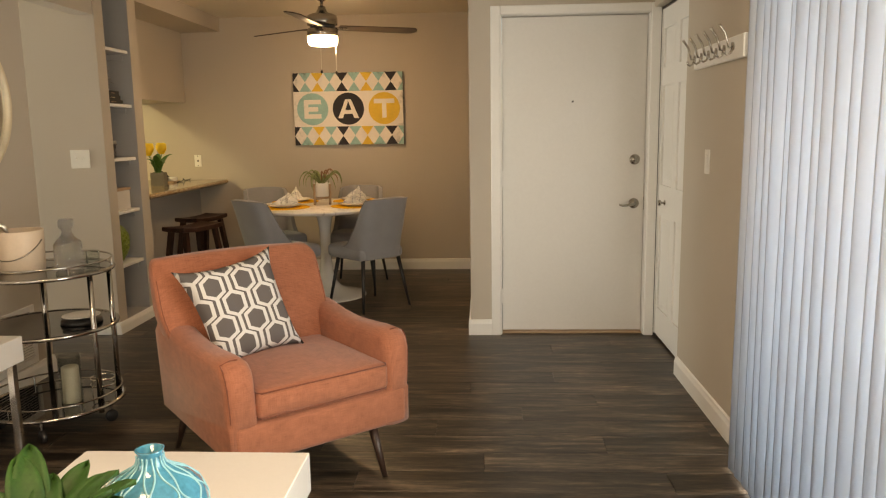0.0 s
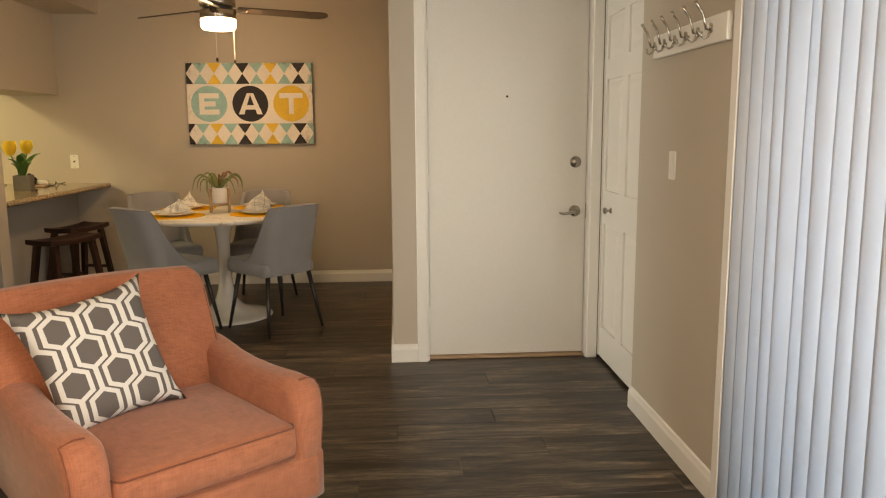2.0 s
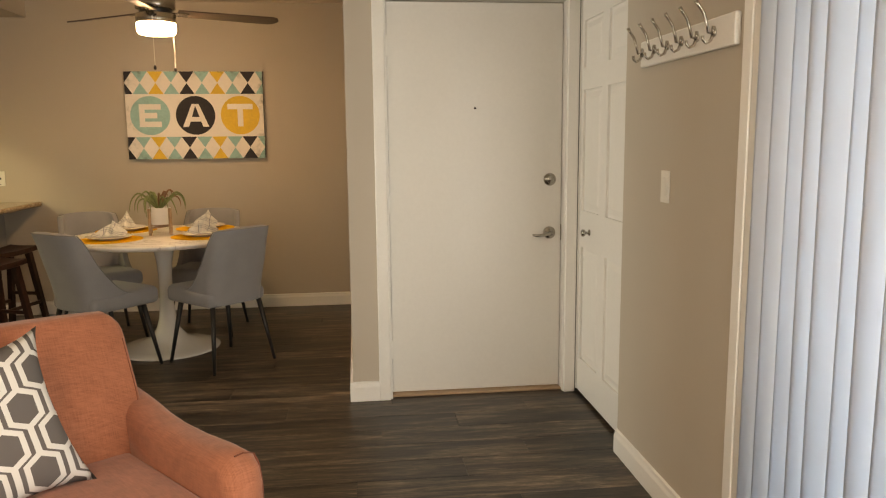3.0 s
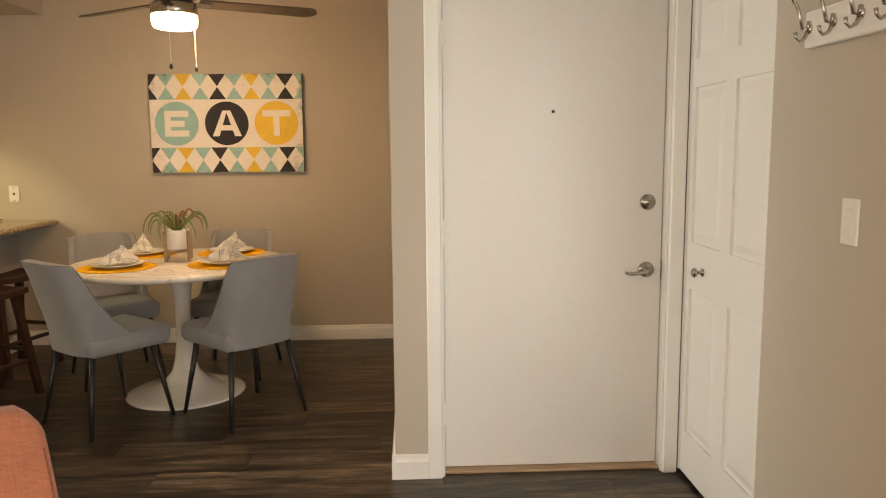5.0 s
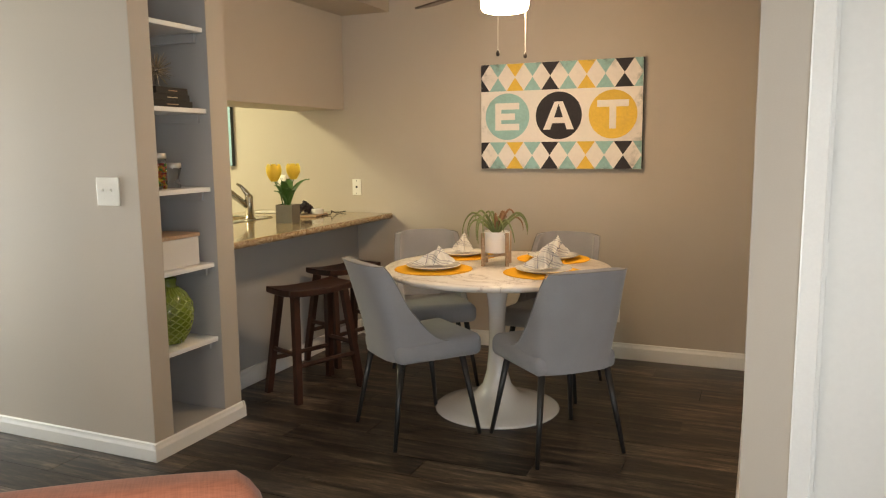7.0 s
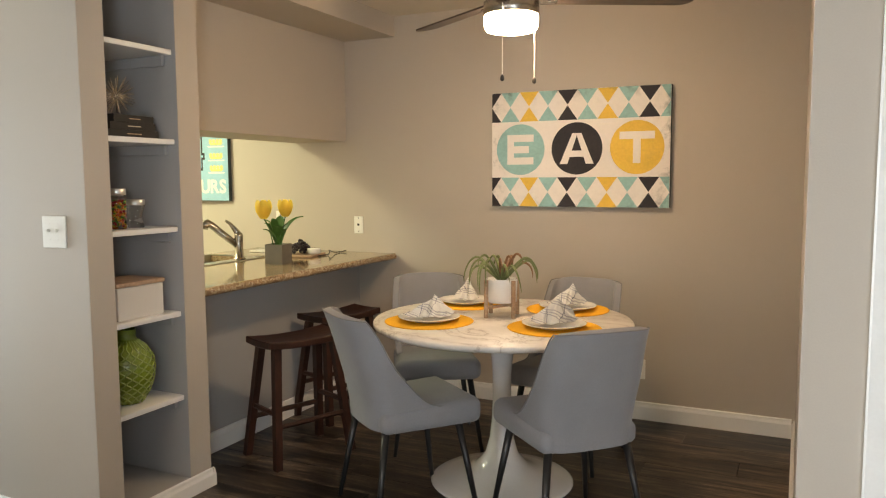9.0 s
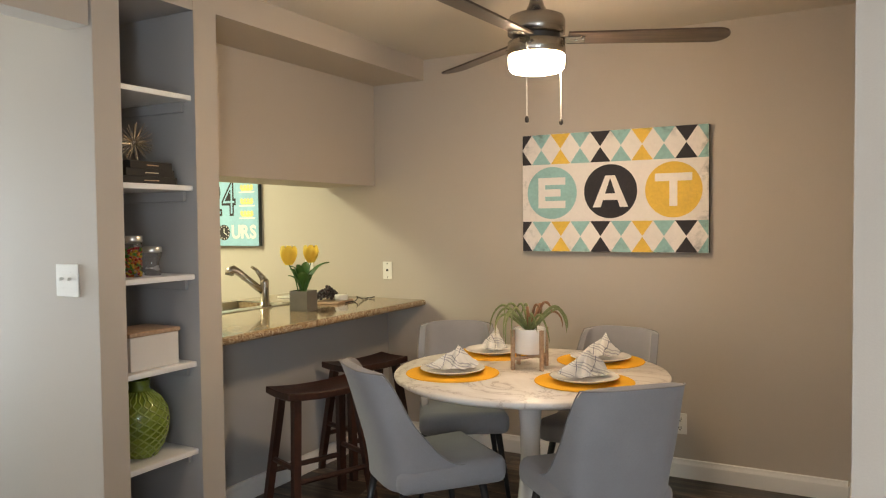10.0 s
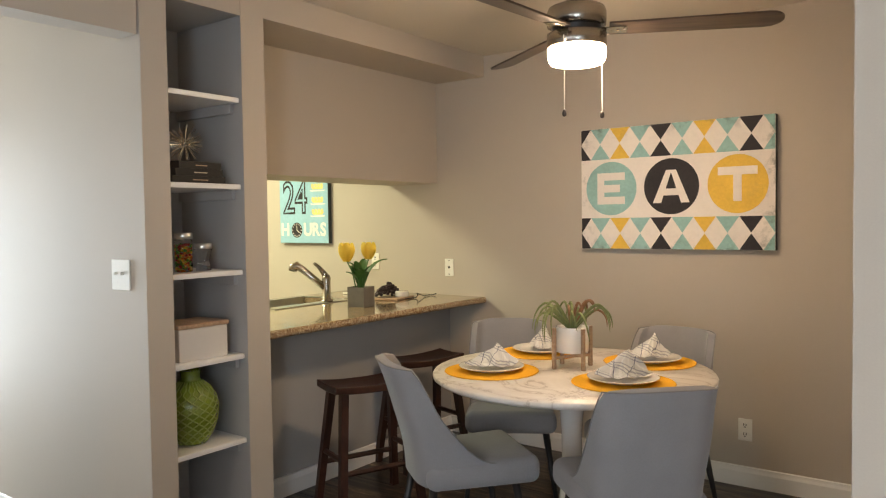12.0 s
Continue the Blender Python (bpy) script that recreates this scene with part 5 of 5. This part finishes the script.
def slat(i, j):
    s = (i - 0.5) * 2
    return Vector((0.0445 * s, 0.007 * (1 - s * s), 2.105 - (2.105 - 0.018) * j))


add_grid(bm, slat, 8, 1)
geo = bmesh.ops.extrude_face_region(bm, geom=bm.faces[:])
for v in geo["geom"]:
    if isinstance(v, bmesh.types.BMVert):
        v.co.y += 0.0012
slat_mesh = mesh("slat", bm, M_SLAT, True)
rnd = random.Random(21)
for k in range(16):
    s = new("slat", slat_mesh)
    s.parent = blinds
    s.matrix_basis = pose(rnd.uniform(-0.003, 0.003), 2.362 - 0.072 * k, 0, rnd.uniform(-0.2, 0.2), rnd.uniform(-0.2, 0.2), 102 + rnd.uniform(-3, 3))

# ---- armchair ----
arm = thing("armchair", pose(-0.263, 2.166, 0, 0, 0, 39.8), "salmon pink linen armchair with dark tapered legs", "armchair")
# local x to its side, y towards its back
part("seat_base", box(-0.328, 0.390, 0.002, 0.795, 0.195, 0.350, 0.026, 4), M_SALMON, arm, "", True)
cu = box(-0.240, 0.303, -0.004, 0.60, 0.352, 0.460, 0.024, 3)
bmesh.ops.subdivide_edges(cu, edges=[e for e in cu.edges if e.calc_length() > 0.05], cuts=7, use_grid_fill=True)
for v in cu.verts:
    across = max(0.0, 1 - ((v.co.x - 0.0315) / 0.272) ** 2)
    if v.co.z > 0.42:
        v.co.z += 0.024 * across * max(0.0, 1 - ((v.co.y - 0.3) / 0.31) ** 2)
    if v.co.y < 0.02:
        v.co.y -= 0.012 * across ** 0.6 * max(0.0, 1 - ((v.co.z - 0.407) / 0.056) ** 2)
cushion = part("seat_cushion", cu, M_SALMON, arm, "", True)
for z in (0.362, 0.454):
    part("piping", tube([(-0.236, 0.5, z), (-0.236, 0.015, z), (-0.222, -0.006, z), (0.285, -0.006, z), (0.299, 0.015, z), (0.299, 0.5, z)], 0.0030, 8), M_SEAM, cushion, "", True)
side = [(0.007, 0.197), (0.007, 0.338), (-0.002, 0.346), (-0.004, 0.44), (0.0, 0.505), (0.018, 0.548), (0.055, 0.576), (0.14, 0.577), (0.28, 0.568), (0.40, 0.568), (0.50, 0.576), (0.58, 0.590), (0.66, 0.600), (0.74, 0.590), (0.795, 0.54), (0.80, 0.197)]
def taper(bm):
    """The body narrows a little towards the floor."""
    for v in bm.verts:
        v.co.x *= 0.945 + 0.055 * (v.co.z - 0.2) / 0.40
    return bm


# the arm's side outline with the inward direction at each point, and how its face rounds off across the width
ARM_LINE = []
for k, (yy, zz) in enumerate(side):
    (ya, za), (yb, zb) = side[k - 1], side[(k + 1) % len(side)]
    ty, tz = yb - ya, zb - za
    ln = math.hypot(ty, tz)
    ny, nz = tz / ln, -ty / ln
    if zz < 0.34 or yy > 0.7:
        ny, nz = ny * 0.25, nz * 0.25
    ARM_LINE.append((yy, zz, ny, nz))
ARM_R = 0.046
ARM_STEPS = [(ARM_R * (1 - math.cos(q * math.pi / 2)), ARM_R * (1 - math.sin(q * math.pi / 2))) for q in (0, 0.2, 0.4, 0.6, 0.8, 1.0)]
ARM_STEPS += [(0.118 - o, c) for o, c in reversed(ARM_STEPS)]

for sx in (-1, 1):
    bm = bmesh.new()
    rows = []
    for off, cut in ARM_STEPS:
        ring_ = [bm.verts.new(((sx * 0.270 + 0.032 + sx * off), yy + ny * cut, zz + nz * cut)) for yy, zz, ny, nz in ARM_LINE]
        rows.append(ring_)
    for r0, r1 in zip(rows, rows[1:]):
        for k in range(len(ARM_LINE)):
            k2 = (k + 1) % len(ARM_LINE)
            bm.faces.new((r0[k], r0[k2], r1[k2], r1[k]))
    bm.faces.new(rows[0][::-1])
    bm.faces.new(rows[-1])
    bmesh.ops.recalc_face_normals(bm, faces=bm.faces[:])
    taper(bm)
    rest = part("armrest", bm, M_SALMON, arm, "", True)
    seam = []
    for yy, zz in ((0.004, 0.36), (0.002, 0.42), (0.004, 0.485), (0.012, 0.525), (0.026, 0.557), (0.048, 0.573)):
        w = 0.945 + 0.055 * (zz - 0.2) / 0.40
        seam.append(((sx * (0.388 - 0.0115) + 0.032) * w, yy + 0.0100, zz - 0.010 * (zz > 0.5)))
    seam += [((sx * 0.345 + 0.032) * 0.99, 0.052, 0.5768), ((sx * 0.318 + 0.032) * 0.99, 0.050, 0.5760)]
    part("seam", tube(seam, 0.0026, 6), M_SEAM, rest, "dark stitched seam")
bm = bmesh.new()


def back_pt(i, j, d):
    """Leaning back panel; d is 0 in front and 1 behind."""
    s = -1 + 2 * i
    z = 0.40 + 0.450 * j
    half = 0.345 + 0.025 * smooth01(j * 2.0) - 0.012 * j if s > 0 else 0.325 + 0.051 * smooth01(j * 1.7)
    x = s * half
    drop = 0.0
    if j > 0.84:
        x = s * (half - (0.042 if s > 0 else 0.016) * ((j - 0.84) / 0.16) ** 2.6)
    crown = 0.012 * (1 - s * s) * j
    y = 0.515 + 0.170 * j ** 1.1 + d * (0.16 - 0.085 * j) - (0.022 * (1 - s * s) * math.sin(math.pi * j) if d == 0 else 0) + 0.02 * s * s * (1 - d)
    return Vector((x, y, z + crown))


f = add_grid(bm, lambda i, j: back_pt(i, j, 0), 16, 24)
g = add_grid(bm, lambda i, j: back_pt(i, j, 1), 16, 24)
for i in range(16):
    bm.faces.new((f[i][24], f[i + 1][24], g[i + 1][24], g[i][24]))
    bm.faces.new((f[i][0], g[i][0], g[i + 1][0], f[i + 1][0]))
for j in range(24):
    bm.faces.new((f[0][j], f[0][j + 1], g[0][j + 1], g[0][j]))
    bm.faces.new((f[16][j], g[16][j], g[16][j + 1], f[16][j + 1]))
bk = soften(part("backrest", bm, M_SALMON, arm, "", True), 0.015, 3)
bk.modifiers["bevel"].angle_limit = radians(50)
for s_ in (0.0, 1.0):
    pts = [back_pt(0.016 + 0.968 * s_, 0.10 + 0.72 * k / 12, 0) + Vector((0, 0.002, 0)) for k in range(13)]
    part("seam", tube(pts, 0.0026, 6), M_SEAM, bk, "dark stitched seam")
for sx, y0, y1, px, py in ((-1, 0.055, 0.0, -0.27, -0.005), (1, 0.055, 0.0, 0.27, -0.005), (-1, 0.70, 0.80, -0.29, 0.80), (1, 0.70, 0.80, 0.29, 0.80)):
    part("leg", tube([(px * 0.93, y0, 0.205), (px, py, 0.0)], [0.021, 0.011], 14), M_LEG, arm, "", True)

# pillow leaning on the armchair's back
PX = Matrix.Translation((-0.263, 2.166, 0)) @ pose(0, 0, 0, 0, 0, 36.87) @ pose(-0.118, 0.468, 0.648, -20, 0, 0) @ pose(0, 0, 0, 0, -9, 0)
pillow = thing("throw_pillow", PX, "square throw pillow printed with grey and white hexagons", "pillow")
M_HEX = hexagons("hexagon_print", 0.127)


def puff(i, j, side_):
    u, v = -1 + 2 * i, -1 + 2 * j
    pinch = 1 - 0.12 * (1 - u * u) * abs(v) ** 3, 1 - 0.12 * (1 - v * v) * abs(u) ** 3
    t = (max(0.0, (1 - u ** 4)) * max(0.0, (1 - v ** 4))) ** 0.55
    wr = 0.004 * math.sin(9 * u + 4 * v) * (1 - abs(u) * abs(v))
    ear = 1 + 0.055 * (abs(u) * abs(v)) ** 7
    return Vector((0.190 * ear * (1 + 0.045 * v) * u * pinch[1] - 0.014 * v + 0.004, side_ * (0.070 * t + wr * t), 0.209 * ear * v * pinch[0]))


bm = bmesh.new()
add_grid(bm, lambda i, j: puff(i, j, -1), 24, 24)
add_grid(bm, lambda i, j: puff(i, j, 1), 24, 24)
bmesh.ops.remove_doubles(bm, verts=bm.verts, dist=0.0005)
part("cover", bm, M_HEX, pillow, "", True)

# ---- coffee table with vase and plants ----
ctable = thing("coffee_table", pose(0, 0, 0), "low white lacquered rectangular coffee table", "coffee table")
part("tabletop", box(-0.850, -0.172, 0.35, 1.62, 0.30, 0.42, 0.003), M_WHITE, ctable)
for y0, y1 in ((0.40, 0.46), (1.50, 1.56)):
    part("leg", box(-0.82, -0.20, y0, y1, 0.0, 0.2995, 0.002), M_WHITE, ctable)
ribbed_vase("aqua_vase", pose(-0.405, 1.105, 0.4205), [(0.06, 0), (0.080, 0.006), (0.108, 0.04), (0.120, 0.080), (0.119, 0.115), (0.107, 0.146), (0.082, 0.170), (0.052, 0.187), (0.034, 0.201), (0.028, 0.215), (0.029, 0.233), (0.032, 0.238), (0.027, 0.238), (0.024, 0.218), (0.0005, 0.21)],
            "aqua glazed bottle vase with pale wavy ridges", M_AQUA, M_AQUARIDGE, 18, 0.226, 5)


def leafy(name, m, label, n, length, width, rise, material, seed, potr):
    p = thing(name, m, label, "plant")
    part("pot", lathe([(potr * 0.8, 0), (potr, 0.01), (potr * 1.05, 0.09), (potr * 0.95, 0.092), (0.0005, 0.085)], 28), M_CHINA, p, "", True)
    r_ = random.Random(seed)
    for k in range(n):
        a = k * 2.399 + r_.uniform(-0.2, 0.2)
        L, up = length * r_.uniform(0.75, 1.1), rise * r_.uniform(0.8, 1.15)
        ca, sa = math.cos(a), math.sin(a)
        base = 0.02 + 0.012 * (k % 3)

        def lf(i, j, ca=ca, sa=sa, L=L, up=up, base=base):
            s = (i - 0.5) * 2
            w = width * math.sin(math.pi * min(1.0, 0.10 + 0.90 * j)) ** 0.65
            out = base + L * j * 0.55 + L * 0.25 * j * j
            return Vector((ca * out - sa * w * s, sa * out + ca * w * s, 0.085 + up * math.sin(j * 1.45) + 0.012 * s * s))

        bm = bmesh.new()
        add_grid(bm, lf, 6, 10)
        o = part("leaf", bm, material, p, "", True)
        sd = o.modifiers.new("thick", "SOLIDIFY")
        sd.thickness = 0.002
    return p


leafy("leafy_plant", pose(-0.545, 0.88, 0.4205), "potted plant with broad glossy green leaves", 17, 0.18, 0.036, 0.155, M_LEAF, 2, 0.055)
M_SUCC = mat("grey_green_succulent", (0.20, 0.24, 0.17), 0.6, vary=0.2, scale=40, bump=0.02)
succ = thing("small_succulent", pose(-0.565, 1.255, 0.4205), "small grey-green succulent in a low white pot", "plant")
part("pot", lathe([(0.030, 0), (0.035, 0.004), (0.038, 0.045), (0.034, 0.046), (0.0005, 0.042)], 24), M_CHINA, succ, "", True)
rnd = random.Random(6)
for k in range(22):
    a, t_ = k * 2.399, k / 22
    r0 = 0.025 * (1 - t_) + 0.003
    part("leaf", tube([(0, 0, 0.045), (r0 * math.cos(a), r0 * math.sin(a), 0.058 + 0.020 * t_), (r0 * 1.45 * math.cos(a), r0 * 1.45 * math.sin(a), 0.075 + 0.022 * t_)], [0.004, 0.0075, 0.001], 6), M_SUCC, succ, "", True)

# ---- bar cart ----
CART = (-1.688, 2.862)
cart = thing("bar_cart", pose(*CART, 0), "round three-tier chrome bar cart with smoked glass shelves", "bar cart")
R = 0.295
for z in (0.115, 0.480, 0.740):
    part("glass_shelf", lathe([(R - 0.012, z - 0.004), (R - 0.012, z + 0.004)], 56), M_SMOKE, cart, "smoked glass shelf")
    part("shelf_ring", tube([(R * math.cos(a), R * math.sin(a), z) for a in (2 * math.pi * k / 48 for k in range(48))], 0.0095, 8, True), M_CARTMETAL, cart, "", True)
for z in (0.165, 0.785):
    part("gallery_rail", tube([((R - 0.004) * math.cos(a), (R - 0.004) * math.sin(a), z) for a in (2 * math.pi * k / 48 for k in range(48))], 0.0042, 8, True), M_CARTMETAL, cart, "", True)
    for k in range(6):
        a = radians(20 + 60 * k)
        part("rail_post", tube([((R - 0.004) * math.cos(a), (R - 0.004) * math.sin(a), z - 0.047), ((R - 0.004) * math.cos(a), (R - 0.004) * math.sin(a), z)], 0.0042, 8), M_CARTMETAL, cart)
for a in (-18, 24, 125, 215):
    x, y = (R - 0.022) * math.cos(radians(a)), (R - 0.022) * math.sin(radians(a))
    part("upright", tube([(x, y, 0.085), (x, y, 0.740)], 0.0125, 14), M_CARTMETAL, cart, "", True)
for a in (-75, 5, 110, 200):
    x, y = 0.25 * math.cos(radians(a)), 0.25 * math.sin(radians(a))
    w = part("caster", lathe([(0.026, -0.010), (0.029, -0.006), (0.029, 0.006), (0.026, 0.010)], 24, pose(x, y, 0.0295, 90, 0, a + 40)), M_BLACK, cart, "black rubber caster", True)
    part("caster_fork", tube([(x, y, 0.062), (x, y, 0.112)], 0.010, 10), M_CARTMETAL, w)
glassrack = thing("wire_bottle_ring", pose(CART[0] + 0.20, CART[1] + 0.06, 0.120), "small chrome wire bottle holder on the cart", "bottle holder")
for zz in (0.055, 0.085):
    part("ring", tube([(0.055 * math.cos(a), 0.055 * math.sin(a), zz) for a in (2 * math.pi * k / 24 for k in range(24))], 0.003, 6, True), M_CHROME, glassrack)
for a in (0, 120, 240):
    part("post", tube([(0.055 * math.cos(radians(a)), 0.055 * math.sin(radians(a)), 0.0), (0.055 * math.cos(radians(a)), 0.055 * math.sin(radians(a)), 0.085)], 0.003, 6), M_CHROME, glassrack)
M_CANDLE = mat("cream_wax", (0.70, 0.63, 0.50), 0.45, vary=0.08, scale=20, bump=0.03)
tagged(part("pillar_candle", lathe([(0.036, 0), (0.038, 0.003), (0.038, 0.168), (0.034, 0.173), (0.0005, 0.170)], 28), M_CANDLE, smooth=True, m=pose(CART[0] + 0.10, CART[1] - 0.04, 0.120)),
       "cream pillar candle on the cart's bottom shelf", "candle")
tagged(part("hurricane_glass", lathe([(0.046, 0), (0.048, 0.003), (0.050, 0.225), (0.048, 0.225), (0.046, 0.004), (0.0005, 0.003)], 28), M_THIN, smooth=True, m=pose(CART[0] + 0.10, CART[1] - 0.04, 0.1195)),
       "clear glass cylinder round the pillar candle", "candle glass")
tagged(part("round_coaster", lathe([(0.085, 0), (0.092, 0.004), (0.088, 0.020), (0.0005, 0.022)], 36), M_BLACK, smooth=True, m=pose(CART[0] + 0.14, CART[1] + 0.03, 0.4845)),
       "round black tray on the cart's middle shelf", "tray")
tagged(part("dish", lathe([(0.045, 0), (0.082, 0.012), (0.085, 0.014), (0.080, 0.015), (0.045, 0.004), (0.0005, 0.004)], 36), M_CHINA, smooth=True, m=pose(CART[0] + 0.14, CART[1] + 0.03, 0.5075)),
       "small pale dish on a black tray", "dish")
M_BUCKET = mat("cream_bucket", (0.62, 0.49, 0.37), 0.45, vary=0.05, scale=8, bump=0.03)
bucket = thing("ice_bucket", pose(CART[0] - 0.085, CART[1] - 0.03, 0.7445), "cream ice bucket with a thin metal handle on the cart", "ice bucket")
part("pail", lathe([(0.094, 0), (0.098, 0.004), (0.104, 0.185), (0.102, 0.188), (0.097, 0.188), (0.092, 0.02), (0.0005, 0.018)], 44), M_BUCKET, bucket, "", True)
part("handle", tube([(0.107 * math.cos(t_), -0.107 * math.sin(t_), 0.145 - 0.085 * math.sin(t_)) for t_ in (math.pi * k / 16 for k in range(17))], 0.0028, 8), M_NICKEL, bucket, "thin metal bail handle", True)
scoop = thing("ice_tongs", pose(CART[0] - 0.12, CART[1] - 0.04, 0.785), "steel ice tongs resting in the ice bucket", "tongs")
part("tongs", tube([(0.02, 0.02, 0.02), (-0.01, 0.0, 0.135), (-0.02, -0.01, 0.165), (-0.045, -0.02, 0.175)], [0.004, 0.006, 0.014, 0.017], 10), M_STEEL, scoop, "", True)
dec = thing("glass_decanter", pose(CART[0] + 0.115, CART[1] + 0.015, 0.7445, 0, 0, 20), "square cut-glass whisky decanter with a stopper", "decanter")
part("body", add_lathe(box(-0.054, 0.054, -0.054, 0.054, 0.0, 0.130, 0.014, 2), [(0.048, 0.1305), (0.026, 0.158), (0.020, 0.180), (0.024, 0.186)], 24), M_CUT, dec)
part("stopper", box(-0.030, 0.030, -0.030, 0.030, 0.188, 0.232, 0.009, 2), M_CUT, dec, "faceted glass stopper")
for dx, dy in ((0.215, 0.03),):
    tagged(part("tumbler", lathe([(0.030, 0), (0.033, 0.003), (0.036, 0.082), (0.0345, 0.082), (0.031, 0.012), (0.0005, 0.010)], 20), M_THIN, smooth=True, m=pose(CART[0] + dx, CART[1] + dy, 0.7445)),
           "short clear whisky glass on the cart", "glass", "whisky glasses")

# side table, mirror, vent
sidet = thing("side_table", pose(0, 0, 0), "white side table with square chrome legs", "side table")
part("tabletop", box(-2.02, -1.540, 1.85, 2.425, 0.445, 0.550, 0.003), M_WHITE, sidet)
for x in (-2.0, -1.575):
    for y in (1.875, 2.39):
        part("leg", box(x - 0.014, x + 0.014, y - 0.014, y + 0.014, 0.0, 0.4445, 0.002), M_CHROME, sidet)
M_RIMGOLD = mat("pale_gilt", (0.70, 0.60, 0.44), 0.4, 0.3, vary=0.08, bump=0.01)
mirror = thing("round_mirror", pose(LEFT, 3.04, 1.525, 0, 90, 0), "round wall mirror with a pale gold frame", "mirror")
part("frame", tube([(0.38 * math.cos(a), 0.38 * math.sin(a), 0.014) for a in (2 * math.pi * k / 64 for k in range(64))], 0.018, 10, True), M_RIMGOLD, mirror, "pale gold frame", True)
part("mirror_glass", lathe([(0.378, 0.001), (0.378, 0.009)], 64), mat("mirror_silver", (0.85, 0.85, 0.83), 0.02, 1.0, vary=0, bump=0), mirror, "silvered mirror glass")
vent = thing("wall_vent", pose(LEFT, 0, 0), "white louvred return air vent low on the wall", "vent")
fr = bmesh.new()
for b in ((0, 0.012, 2.90, 2.93, 0.115, 0.435), (0, 0.012, 3.435, 3.465, 0.115, 0.435), (0, 0.012, 2.9302, 3.4348, 0.405, 0.435), (0, 0.012, 2.9302, 3.4348, 0.115, 0.145)):
    add_box(fr, *b)
part("frame", fr, M_TRIM, vent)
# near-black sheet stands in for the unlit duct behind the louvres
part("backing", box(0.0005, 0.002, 2.93, 3.435, 0.145, 0.405), M_DARK, vent)
for k in range(17):
    z = 0.152 + 0.0148 * k
    part("slat", box(-0.006, 0.006, 2.93, 3.435, -0.0012, 0.0012, 0, 1, pose(0.008, 0, z, 0, 35)), M_TRIM, vent)

# ---- floor of staggered vinyl planks ----
floor = tagged(part("floor", box(-6.3, 2.3, -2.7, 7.0, -0.12, -0.004), M_DARK), "dark grey-brown vinyl plank floor", "floor", kind="structure")
PW, PL = 0.178, 1.22
PLANKS = {}


def plank(x0, x1, y, z):
    """One plank from x0 to x1, sharing its mesh with planks of the same length."""
    key = round((x1 - x0) / 0.02)
    if key not in PLANKS:
        half = key * 0.01
        PLANKS[key] = mesh("plank", box(-half + 0.0008, half - 0.0008, -PW / 2 + 0.0006, PW / 2 - 0.0006, -0.004, 0.0, 0.0007), M_PLANK)
    ob = new("plank", PLANKS[key])
    ob.parent = floor
    ob.location = ((x0 + x1) / 2, y, z)


rng = random.Random(4)
y = -2.6 + PW / 2
row = 0
while y < 6.79:
    # living room, then the strip with the hallway, then dining room and kitchen
    west, east = (-2.15, 1.56) if y < 3.42 else (-6.08, 1.56) if y < 4.44 else (-4.90, 0.30)
    x = -7.4 + PL * (row * 0.37 % 1.0) + rng.uniform(-0.1, 0.1)
    while x < 1.6:
        a, b = max(x, west), min(x + PL, east)
        if b - a > 0.06:
            plank(a, b, y, rng.uniform(-0.0003, 0.0003))
        x += PL
    y += PW
    row += 1
